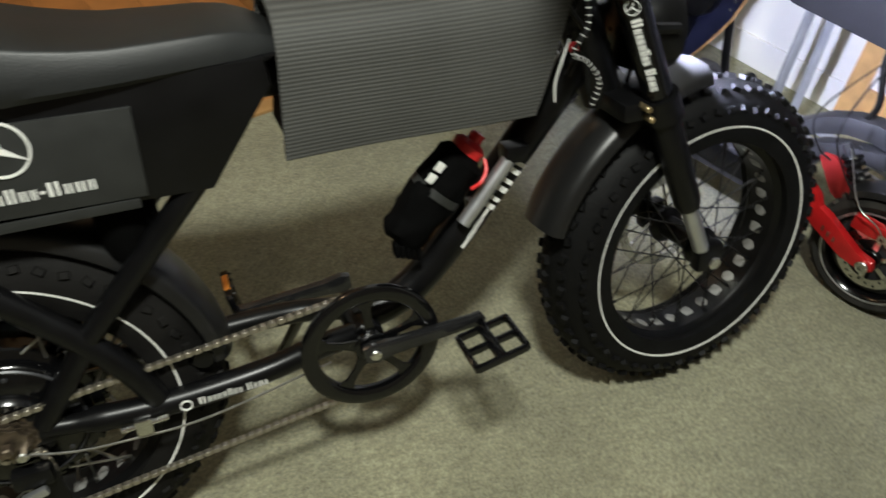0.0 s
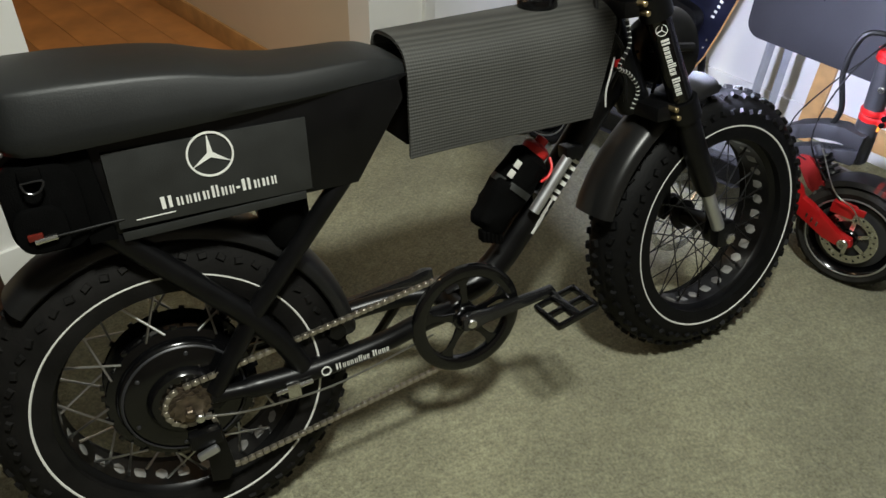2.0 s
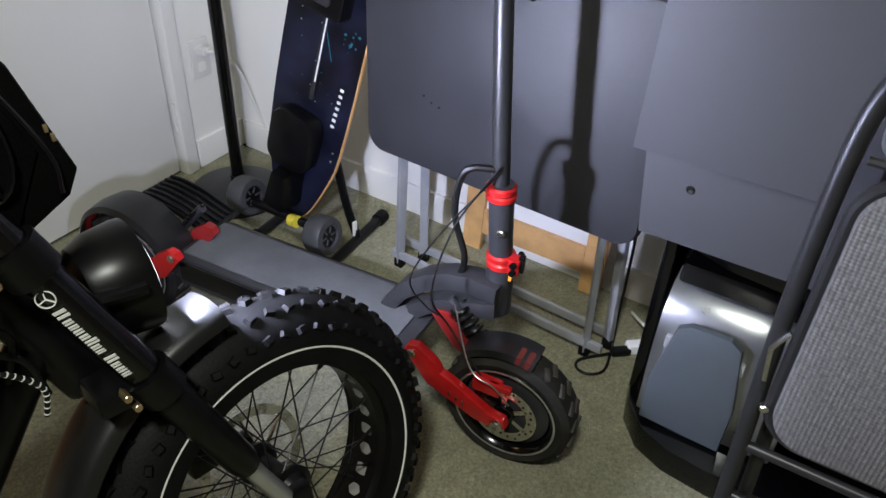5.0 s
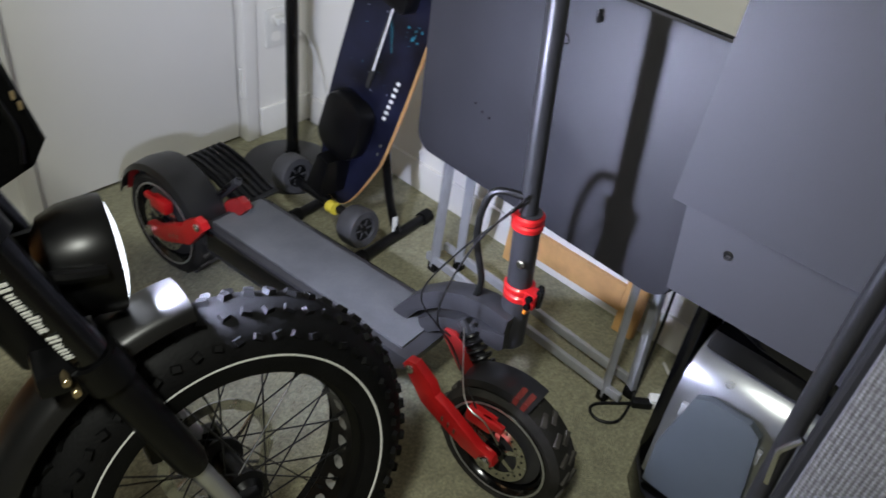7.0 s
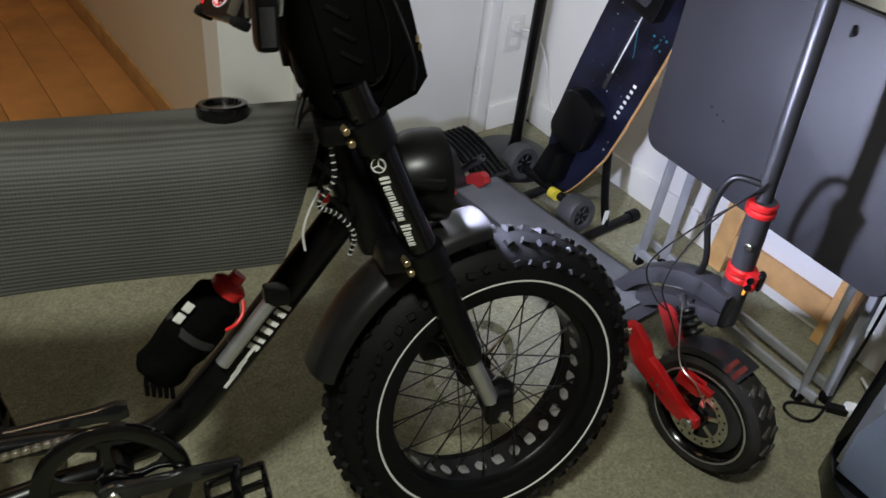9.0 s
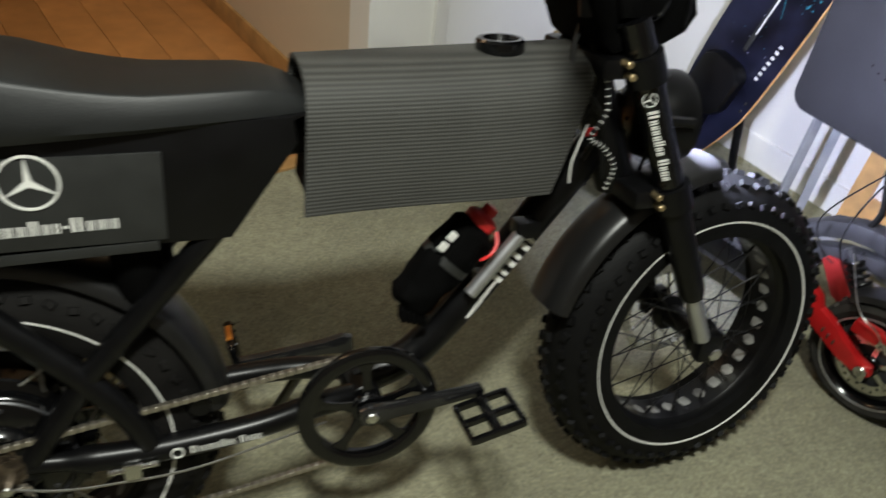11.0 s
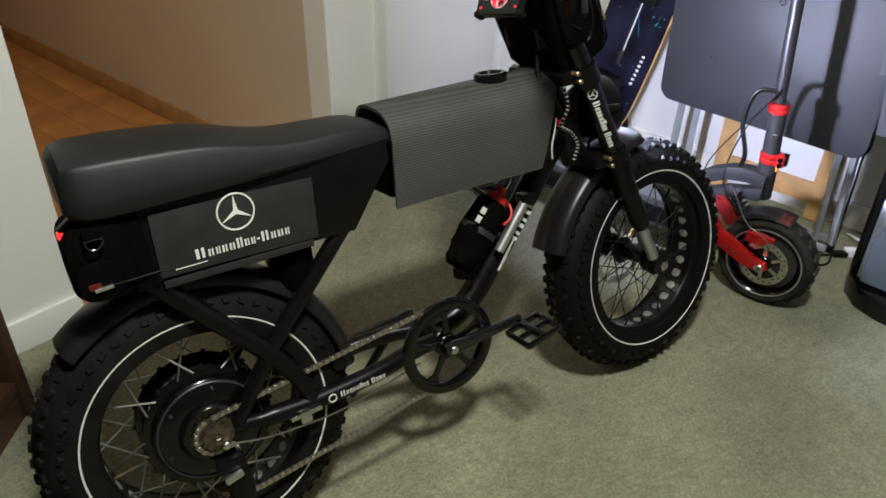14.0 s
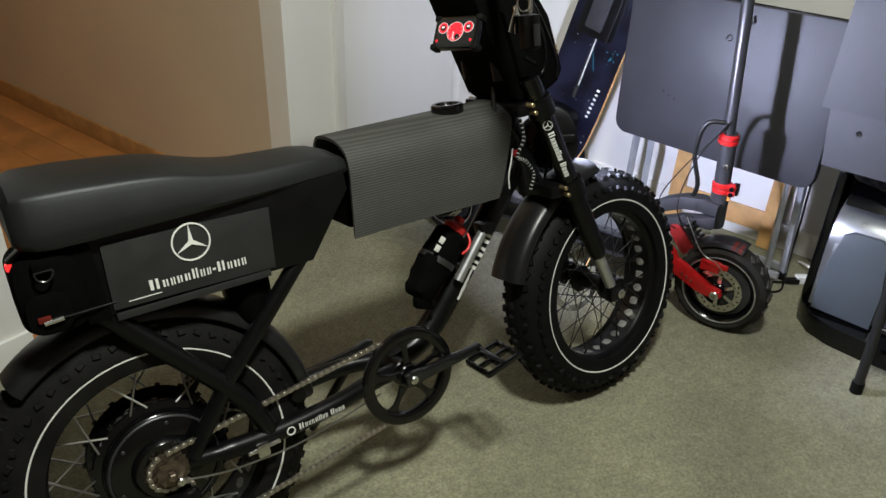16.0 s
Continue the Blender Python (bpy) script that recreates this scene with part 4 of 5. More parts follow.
bag = on_bike("frame_bag", "grey ribbed mat wrapped round a black top-tube bag", "bag")
prof = [(-0.080, 0.572), (-0.083, 0.61), (-0.083, 0.66), (-0.080, 0.70), (-0.066, 0.728), (-0.03, 0.745), (0.02, 0.750), (0.055, 0.744), (0.072, 0.72), (0.078, 0.68), (0.078, 0.60)]
cv = smoothed([(0, y, z) for y, z in prof], 4)
sheet = bmesh.new()
rows_ = []
nx = 14
for off in (0.0, 0.006):
    grid = []
    for i in range(nx + 1):
        u = i / nx
        col = []
        for k, p in enumerate(cv):
            v = (p.z - 0.56) / 0.19
            x = 0.398 + 0.012 * v + u * (0.325 + 0.058 * v)
            bulge = 0.004 * math.sin(u * 5 + v * 3)
            dz = 0.006 * (u - 0.4) * v
            c = Vector((0, 0.0, 0.655))
            d = (Vector((0, p.y, p.z)) - c).normalized()
            q = Vector((x, p.y, p.z + dz)) - d * off + Vector((0, bulge if p.y < 0 else 0, 0))
            col.append(sheet.verts.new(q))
        grid.append(col)
    rows_.append(grid)
n = len(cv)
for g in rows_:
    for i in range(nx):
        for k in range(n - 1):
            sheet.faces.new((g[i][k], g[i + 1][k], g[i + 1][k + 1], g[i][k + 1]))
o, inn = rows_
for i in range(nx):
    for k in (0, n - 1):
        sheet.faces.new((o[i][k], o[i + 1][k], inn[i + 1][k], inn[i][k]))
for k in range(n - 1):
    for i in (0, nx):
        sheet.faces.new((o[i][k], o[i][k + 1], inn[i][k + 1], inn[i][k]))
bmesh.ops.recalc_face_normals(sheet, faces=sheet.faces)
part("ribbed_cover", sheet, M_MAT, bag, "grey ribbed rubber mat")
part("inner_bag", prism([(0.407, 0.585), (0.425, 0.71), (0.765, 0.715), (0.735, 0.592)], -0.060, 0.058, bevel=0.012), M_FABRIC, bag, "black nylon inner bag")
part("cap", lathe([(0.0005, -0.004), (0.031, -0.004), (0.033, 0.0), (0.033, 0.013), (0.030, 0.016), (0.024, 0.016), (0.022, 0.011), (0.0005, 0.011)], Matrix.Translation((0.676, 0.0, 0.749)) @ Matrix.Rotation(radians(90), 4, "X"), 36), M_GLOSS, bag, "round black cap")

bottle = on_bike("water_bottle", "black sleeved bottle with a red cap strapped to the down tube", "bottle")
ax0, ax1 = Vector((0.562, -0.012, 0.405)), Vector((0.655, -0.012, 0.505))
MB = Matrix.Translation(ax0) @ (ax1 - ax0).to_track_quat("Y", "Z").to_matrix().to_4x4()
L = (ax1 - ax0).length
slv = lathe([(0.001, -0.018), (0.022, -0.022), (0.034, -0.008), (0.037, 0.02), (0.038, L * 0.6), (0.035, L - 0.012), (0.022, L), (0.001, L)], MB, 28)
bmesh.ops.subdivide_edges(slv, edges=slv.edges[:], cuts=2, use_grid_fill=True)
for v in slv.verts:
    v.co += 0.006 * noise.noise_vector(v.co * 38.0)
part("sleeve", slv, M_FABRIC, bottle, "creased black nylon sleeve")
part("cap", lathe([(0.001, L), (0.024, L), (0.025, L + 0.012), (0.018, L + 0.018), (0.011, L + 0.02), (0.011, L + 0.032), (0.001, L + 0.034)], MB, 24), M_REDPL, bottle, "red screw cap")
part("cap_strap", tube(smoothed([MB @ Vector((0.02, L + 0.01, -0.02)), MB @ Vector((0.030, L - 0.002, -0.028)), MB @ Vector((0.037, L - 0.018, -0.028)), MB @ Vector((0.034, L - 0.034, -0.024))], 5), 0.0026, 8), M_REDPL, bottle)
for k in range(2):
    part("letter_bar", box((0, 0, 0), (0.014, 0.003, 0.012), Matrix.Translation((0.605 - k * 0.0130, -0.0452, 0.506 - k * 0.0140)) @ Matrix.Rotation(radians(-47), 4, "Y"), 0.001), M_PRINT, bottle)
for k in range(5):
    part("fringe", box((0.538 + k * 0.008, -0.03, 0.384 - 0.003 * k), (0.006, 0.02, 0.02), Matrix(), 0.001), M_FABRIC, bottle)
part("strap", lathe([(0.0375, 0.0), (0.0395, 0.0), (0.0395, 0.012), (0.0375, 0.012)], MB @ Matrix.Translation((0, L * 0.45, 0)), 28), M_GREYVINYL, bottle)
pump = on_bike("mini_pump", "silver and black mini pump clipped beside the down tube", "pump")
p0, p1 = Vector((0.640, -0.036, 0.405)), Vector((0.712, -0.036, 0.492))
part("barrel", tube([p0, p1], 0.0105, 16), M_ALU, pump, "bare aluminium pump barrel")
part("clip", box((0.722, -0.03, 0.500), (0.036, 0.03, 0.026), Matrix(), 0.005), M_BLACK, pump)
part("clip", box((0.66, -0.026, 0.425), (0.018, 0.028, 0.02), Matrix(), 0.004), M_BLACK, pump)

pouch = on_bike("seat_pouch", "black nylon pouch strapped under the tail of the seat", "pouch")
part("body", prism(rounded(-0.144, 0.562, -0.050, 0.682, 0.030), -0.096, 0.03, bevel=0.014), M_FABRIC, pouch)
part("front_pocket", prism(rounded(-0.138, 0.570, -0.076, 0.630, 0.020), -0.108, -0.095, bevel=0.006), M_FABRIC, pouch)
part("strap", prism([(-0.066, 0.70), (-0.060, 0.56), (-0.026, 0.56), (-0.034, 0.70)], -0.090, -0.0755, bevel=0.003), M_FABRIC, pouch)
part("d_ring", tube(smoothed([(-0.114, -0.108, 0.664), (-0.111, -0.110, 0.654), (-0.102, -0.111, 0.650), (-0.093, -0.110, 0.654), (-0.090, -0.108, 0.664), (-0.114, -0.108, 0.664)], 4), 0.0018, 8), M_CRANK, pouch)
part("ring_tab", box((-0.102, -0.104, 0.672), (0.026, 0.010, 0.016), Matrix(), 0.003), M_FABRIC, pouch)
part("cord_end", tube([(-0.118, -0.112, 0.590), (-0.092, -0.112, 0.592)], 0.004, 8), M_STEEL, pouch, "metal cord end")
part("cord_toggle", box((-0.116, -0.111, 0.596), (0.018, 0.006, 0.009), Matrix(), 0.002), M_DARKRED, pouch)
part("cord", tube(smoothed([(-0.092, -0.112, 0.592), (-0.06, -0.10, 0.588), (-0.02, -0.09, 0.585), (0.02, -0.083, 0.58)], 4), 0.0016, 6), M_CABLE, pouch)
tail = on_bike("tail_light", "small red tail light under the seat", "light")
part("lens", box((-0.139, -0.062, 0.670), (0.010, 0.015, 0.012), Matrix(), 0.004), M_REDLENS, tail, "red lens")
part("housing", box((-0.128, -0.058, 0.684), (0.030, 0.020, 0.007), Matrix.Translation((-0.128, 0, 0.684)) @ Matrix.Rotation(radians(-35), 4, "Y") @ Matrix.Translation((0.128, 0, -0.684)), 0.002), M_BLACK, tail)

hbag = on_bike("handlebar_bag", "black nylon handlebar bag with a padded front pocket", "bag")
part("body", prism([(0.700, 0.975), (0.744, 0.865), (0.784, 0.765), (0.803, 0.750), (0.862, 0.765), (0.900, 0.83), (0.875, 0.90), (0.83, 0.99)], -0.075, 0.085, bevel=0.018), M_FABRIC, hbag)
part("front_pocket", prism([(0.838, 0.790), (0.866, 0.752), (0.915, 0.776), (0.930, 0.800), (0.900, 0.91), (0.85, 0.985), (0.82, 0.985)], -0.068, 0.072, bevel=0.016), M_FABRIC, hbag)
part("side_pocket", prism([(0.80, 0.80), (0.855, 0.80), (0.835, 0.93), (0.765, 0.93)], -0.088, -0.07, bevel=0.008), M_FABRIC, hbag)
part("zip", tube(smoothed([(0.80, -0.079, 0.79), (0.86, -0.081, 0.805), (0.868, -0.081, 0.87), (0.83, -0.081, 0.96)], 5), 0.003, 6), M_GLOSS, hbag)
for k in range(2):
    part("label_bar", box((0.915 - 0.004 * k, -0.066, 0.838 + 0.010 * k), (0.004, 0.004, 0.008), Matrix(), 0.001), M_BRASS, hbag)
for k in range(3):
    part("webbing_loop", box((0, 0, 0), (0.030, 0.004, 0.006), Matrix.Translation((0.806 + 0.008 * k, -0.0890, 0.885 - 0.026 * k)) @ Matrix.Rotation(radians(28), 4, "Y"), 0.0015), M_BLACK, hbag, "black webbing loop")
part("piping", tube(smoothed([(0.826, -0.071, 0.975), (0.872, -0.072, 0.905), (0.905, -0.072, 0.825), (0.905, -0.071, 0.785)], 5), 0.0028, 6), M_BLACK, hbag)
fob = on_bike("key_ring", "bunch of keys with a grey fob hanging from the handlebar", "keys")
part("fob", box((0.706, -0.230, 0.900), (0.022, 0.036, 0.058), Matrix(), 0.006), M_BLACK, fob, "dark grey rectangular fob")
part("fob_window", box((0.706, -0.2485, 0.895), (0.014, 0.001, 0.036), Matrix()), M_GREYMET, fob)
part("ring", lathe([(0.015, -0.0012), (0.015, 0.0012), (0.0132, 0.0012), (0.0132, -0.0012)], Matrix.Translation((0.700, -0.226, 0.948)), 24), M_STEEL, fob)
part("strap", tube([(0.694, -0.226, 0.958), (0.690, -0.222, 1.03)], 0.004, 8), M_FABRIC, fob)
for k in range(3):
    part("key", box((0, 0, -0.024), (0.008, 0.0022, 0.046), Matrix.Translation((0.696, -0.205 - 0.004 * k, 0.945)) @ Matrix.Rotation(radians(-20 + 22 * k), 4, "Y"), 0.0006), M_STEEL, fob)
part("carabiner", tube(smoothed([(0.722, -0.21, 0.90), (0.728, -0.21, 0.95), (0.715, -0.215, 0.965)], 4), 0.0045, 8), M_STEEL, fob)
part("piping", tube(smoothed([(0.780, -0.070, 0.662), (0.764, -0.082, 0.640), (0.755, -0.083, 0.612), (0.757, -0.080, 0.585)], 5), 0.0016, 8), M_PLASTIC, bag, "pale piping at the bag's front edge")
part("pull_tab", box((0.786, -0.072, 0.652), (0.014, 0.004, 0.012), Matrix(), 0.001), M_RED, bag, "red pull tab")
part("horn", lathe([(0.001, -0.03), (0.022, -0.028), (0.031, -0.012), (0.031, 0.012), (0.022, 0.028), (0.001, 0.03)], Matrix.Translation((0.668, 0.045, 0.555)), 24), M_BLACK, bag, "small black round box under the bag")

# ---- kick scooter ----
SC = pose(1.42, 0.5, 0, 0, 0, -71.3)                # x runs towards its front wheel, y to its left
sc = root("electric_scooter", SC, "dark grey electric kick scooter with red suspension arms on the carpet", "scooter")


def scooter_wheel(name, cx, cy, r):
    w = new(name)
    w.parent = sc
    w.matrix_local = pose(cx, cy, r + GROUND)
    prof = [(r - 0.030, -0.030), (r - 0.016, -0.036), (r - 0.004, -0.026), (r, 0), (r - 0.004, 0.026), (r - 0.016, 0.036), (r - 0.030, 0.030), (r - 0.036, 0.0)]
    part("tyre", lathe(prof, seg=56), M_SIDEWALL, w, "worn black pneumatic tyre")
    part("rim_edge", lathe([(r - 0.0300, -0.0325), (r - 0.0285, -0.0345), (r - 0.0315, -0.0355), (r - 0.0330, -0.0345)], seg=48), M_ALU, w, "thin bare metal rim edge")
    nb = None
    for k in range(40):
        m = Matrix.Rotation(2 * math.pi * k / 40, 4, "Y") @ Matrix.Translation((r - 0.001, 0, 0))
        if nb is None:
            nb = part("tread_block", box((0, 0.012, 0), (0.006, 0.026, 0.010), Matrix.Rotation(0.5, 4, "X"), 0.001), M_WORN, w)
            nb.matrix_local = m
        else:
            shared("tread_block", nb, w, m @ (Matrix.Rotation(math.pi, 4, "X") if k % 2 else Matrix()))
    part("rim", lathe([(r - 0.028, -0.030), (r - 0.034, -0.034), (r - 0.040, -0.028), (r - 0.046, -0.012), (r - 0.046, 0.012), (r - 0.040, 0.028), (r - 0.028, 0.030)], seg=48), M_GLOSS, w)
    part("motor_cover", lathe([(0.001, -0.026), (0.05, -0.026), (r - 0.047, -0.018), (r - 0.047, 0.018), (0.05, 0.026), (0.001, 0.026)], seg=40), M_GREYMET, w)
    rot = part("brake_disc", lathe([(0.066, -0.0345), (0.066, -0.0325), (0.046, -0.0325), (0.046, -0.0345)], seg=56), M_STEEL, w, "drilled steel brake disc")
    for k in range(6):
        a = 2 * math.pi * k / 6
        part("disc_arm", box((0.035, -0.0335, 0), (0.032, 0.002, 0.010), Matrix.Rotation(a, 4, "Y") @ Matrix.Rotation(0.5, 4, "Y")), M_STEEL, rot)
    for k in range(24):
        a = 2 * math.pi * k / 24
        rr = 0.056 + 0.004 * (k % 3 - 1)
        part("drill_hole", disc(0.0026, -0.0352, -0.0344, Matrix.Translation((rr * math.cos(a), 0, rr * math.sin(a))), 8, bevel=0.0002), M_BLACK, rot)
    part("hub_cap", disc(0.022, -0.040, -0.026, seg=20), M_GLOSS, w)
    part("axle_nut", disc(0.009, -0.074, -0.06, seg=6), M_STEEL, w)
    return w


WX, WY = 0.517, -0.051
scooter_wheel("front_wheel", WX, WY, 0.131)
RX, RY = -0.412, -0.058
scooter_wheel("rear_wheel", RX, RY, 0.131)
# deck
part("deck", prism([(-0.270, 0.105), (0.215, 0.105), (0.30, 0.150), (0.31, 0.182), (-0.275, 0.182), (-0.30, 0.165)], -0.082, 0.082, bevel=0.008), M_GREYMET, sc, "dark grey alloy deck")
part("grip_tape", prism([(-0.262, 0.182), (0.278, 0.182), (0.278, 0.187), (-0.262, 0.187)], -0.066, 0.066, bevel=0.001), M_DECK, sc, "grey grit-covered standing surface")
for s in (-1, 1):
    part("deck_edge", box((0.0, s * 0.0855, 0.150), (0.52, 0.006, 0.05), bevel=0.002), M_GLOSS, sc)
# ribbed foot rest at the back
fr = part("foot_rest", prism([(-0.262, 0.183), (-0.30, 0.194), (-0.355, 0.214), (-0.42, 0.226), (-0.465, 0.224), (-0.465, 0.212), (-0.42, 0.214), (-0.36, 0.203), (-0.31, 0.184), (-0.27, 0.172)], 0.016, 0.122, bevel=0.002), M_BLACK, sc, "black ribbed rear foot rest")
for k in range(6):
    y = 0.025 + k * 0.0176
    part("rib", tube(smoothed([(-0.275, y, 0.188), (-0.31, y, 0.199), (-0.36, y, 0.217), (-0.42, y, 0.228), (-0.460, y, 0.226)], 4), 0.0040, 8), M_BLACK, fr)


def sc_fender(cx, cy, a0, a1, lab, k=1.0, rk=1.0):
    prof = [(0.136, -0.040), (0.147, -0.033), (0.152, 0.0), (0.147, 0.033), (0.136, 0.040), (0.1345, 0.038), (0.144, 0.030), (0.149, 0.0), (0.144, -0.030), (0.1345, -0.038)]
    prof = [(q * rk, y * k) for q, y in prof]
    ob = part("fender", lathe(prof, seg=28, arc=(a0, a1)), M_FENDER, sc, lab)
    ob.matrix_local = pose(cx, cy, 0.116)
    return ob


f1 = sc_fender(WX, WY, 72, 132, "satin black front mudguard with red stripes", 0.88, 0.965)
for a in (75, 82):
    part("stripe", lathe([(0.1326, -0.0350), (0.1430, -0.0290), (0.1474, -0.004), (0.1460, -0.004), (0.1410, -0.0270), (0.1316, -0.0340)], seg=3, arc=(a, a + 4)), M_DARKRED, f1)
f2 = sc_fender(RX, RY, 20, 168, "gloss black rear mudguard", 1.25)
part("tail_light", lathe([(0.146, -0.026), (0.155, 0.0), (0.146, 0.026), (0.140, 0.0)], seg=8, arc=(140, 172)), M_DARKREDPL_SHADE, f2, "dark red tail light")
# red arms
for cx, cy, px, lab in ((WX, WY, 0.335, "red forked suspension arm"), (RX, RY, -0.235, "red rear swing arm")):
    sgn = 1 if px < cx else -1
    for s in (-1, 1):
        yy = cy + s * 0.056
        pts = [(px - sgn * 0.016, 0.212), (px - sgn * 0.008, 0.226), (px + sgn * 0.012, 0.230), (px + sgn * 0.050, 0.205), (px + sgn * 0.062, 0.184), (px + sgn * 0.085, 0.176), (cx - sgn * 0.02, 0.134), (cx + sgn * 0.012, 0.128), (cx + sgn * 0.018, 0.112), (cx + sgn * 0.006, 0.098), (cx - sgn * 0.05, 0.106), (px + sgn * 0.035, 0.148)]
        # the far arm is the same red, its shade put into a darker colour
        arm = part("swing_arm", prism(pts, yy - 0.010, yy + 0.010, bevel=0.004), M_RED if s < 0 else M_DARKREDPL_SHADE, sc, lab)
        part("pivot_bolt", disc(0.009, min(yy + s * 0.004, yy + s * 0.016), max(yy + s * 0.004, yy + s * 0.016), Matrix.Translation((px + sgn * 0.003, 0, 0.213)), 12), M_STEEL, arm)
        part("end_bolt", disc(0.013, min(yy + s * 0.004, yy + s * 0.018), max(yy + s * 0.004, yy + s * 0.018), Matrix.Translation((cx, 0, 0.114)), 12), M_STEEL, arm)
        for k in range(3):
            part("slot_mark", box((cx - sgn * (0.07 + 0.014 * k), yy + s * 0.0105, 0.134 + 0.006 * k), (0.004, 0.001, 0.012), Matrix()), M_STEEL, arm)
    part("caliper", box((cx - sgn * 0.030, cy - 0.052, 0.192), (0.055, 0.022, 0.030), Matrix(), 0.006), M_RED, sc, "red brake caliper")
    part("caliper_arm", box((cx - sgn * 0.005, cy - 0.056, 0.200), (0.045, 0.012, 0.014), Matrix(), 0.003), M_RED, sc)
    spr = [Vector((px + sgn * (0.035 + 0.06 * t), 0.0, 0.255 - 0.07 * t)) + 0.018 * Vector((0.7 * math.cos(t * 38), math.sin(t * 38), 0.7 * math.cos(t * 38))) for t in [k / 69 for k in range(70)]]
    part("coil_spring", tube(spr, 0.0042, 6), M_BLACK, sc)
    part("damper", tube([(px + sgn * 0.02, 0, 0.265), (px + sgn * 0.11, 0, 0.17)], 0.010, 10), M_GREYMET, sc)
# steering neck: two curved arms from the deck to the head
HEAD = SC.inverted() @ Vector((1.598, 0.102, 0.0))
hx, hy = HEAD.x, HEAD.y
for outline, half_w in (
        ([(0.215, 0.155), (0.255, 0.218), (0.300, 0.256), (0.350, 0.280), (0.395, 0.287), (hx + 0.012, 0.284), (hx + 0.014, 0.322), (0.395, 0.329), (0.345, 0.320), (0.295, 0.298), (0.245, 0.258), (0.198, 0.190)], 0.023),
        ([(0.268, 0.165), (0.305, 0.198), (0.345, 0.222), (0.395, 0.237), (hx + 0.006, 0.240), (hx + 0.014, 0.250), (hx + 0.012, 0.284), (0.395, 0.268), (0.345, 0.256), (0.300, 0.236), (0.256, 0.202)], 0.020)):
    part("neck_arm", prism([(x, z) for x, z in outline], hy * 0.5 - half_w, hy * 0.5 + half_w, bevel=0.008), M_GREYMET, sc, "dark grey curved neck arm")
part("head_tube", tube([(hx, hy, 0.240), (hx, hy, 0.246), (hx, hy, 0.352)], [0.025, 0.0290, 0.0255], 20), M_GREYMET, sc)
UP = SC.inverted() @ Vector((1.591, 0.112, 0.0))
ux, uy = UP.x, UP.y
part("lower_stem", tube([(hx, hy, 0.34), (ux, uy, 0.52)], 0.0225, 20), M_GREYMET, sc)
TOPS = SC.inverted() @ Vector((1.584, 0.168, 1.16))
part("stem", tube([(ux, uy, 0.49), TOPS], 0.0158, 20), M_CHAIR, sc, "tall black steering stem")
for z, h in ((0.355, 0.0145), (0.3715, 0.0145), (0.4975, 0.0130), (0.5125, 0.0135)):
    u = (z - 0.36) / 0.15
    part("clamp_collar", disc(0.0275, -h / 2, h / 2, Matrix.Translation((hx + (ux - hx) * u, hy + (uy - hy) * u, z)) @ Matrix.Rotation(radians(90), 4, "X"), 28, bevel=0.003), M_RED, sc, "red clamp collar")
for z in (0.355, 0.3715):
    part("clamp_lug", box((hx + 0.030, hy - 0.006, z), (0.022, 0.026, 0.015), Matrix(), 0.003), M_RED, sc)
    part("clamp_bolt", tube([(hx + 0.032, hy - 0.026, z), (hx + 0.032, hy + 0.020, z)], 0.0065, 8), M_GLOSS, sc)
part("clamp_lever", box((hx + 0.042, hy - 0.004, 0.368), (0.012, 0.014, 0.036), Matrix(), 0.004), M_GLOSS, sc)
part("stem_bolt", disc(0.008, -0.028, -0.022, Matrix.Translation((hx + 0.003, hy, 0.432)) , 12), M_STEEL, sc)
part("warning_tag", box((hx + 0.028, hy - 0.012, 0.345), (0.006, 0.02, 0.02), Matrix(), 0.001), M_AMBER, sc)
part("handlebar", tube([TOPS + Vector((0, -0.3, 0)), TOPS + Vector((0, 0.3, 0))], 0.014, 12), M_BLACK, sc)
for pts, r, m in (([(hx - 0.015, hy - 0.01, 0.55), (hx - 0.07, hy - 0.03, 0.54), (hx - 0.085, hy - 0.03, 0.45), (hx - 0.06, hy - 0.03, 0.36), (hx - 0.08, hy - 0.02, 0.29)], 0.0065, M_CABLE), ([(hx - 0.01, hy - 0.02, 0.56), (hx - 0.06, hy - 0.08, 0.46), (hx - 0.075, hy - 0.13, 0.34), (hx - 0.05, hy - 0.10, 0.25), (WX - 0.03, WY - 0.06, 0.20)], 0.0019, M_CABLE), ([(hx - 0.01, hy - 0.02, 0.55), (hx - 0.09, hy - 0.07, 0.43), (hx - 0.14, hy - 0.09, 0.32), (hx - 0.12, hy - 0.06, 0.24), (hx - 0.09, hy - 0.05, 0.22)], 0.0017, M_CABLE), ([(hx - 0.06, hy - 0.06, 0.27), (WX - 0.06, WY - 0.07, 0.235), (WX - 0.01, WY - 0.075, 0.215), (WX + 0.02, WY - 0.07, 0.18)], 0.0015, M_SPOKE)):
    part("cable", tube(smoothed(pts, 7), r, 8), m, sc)

# ---- longboard on its stand ----
LB = Matrix.Translation((1.688, 0.713, 0.0)) @ Matrix(((0.24, 0.97, 0, 0), (-0.97, 0.24, 0, 0), (0, 0, 1, 0), (0, 0, 0, 1)))
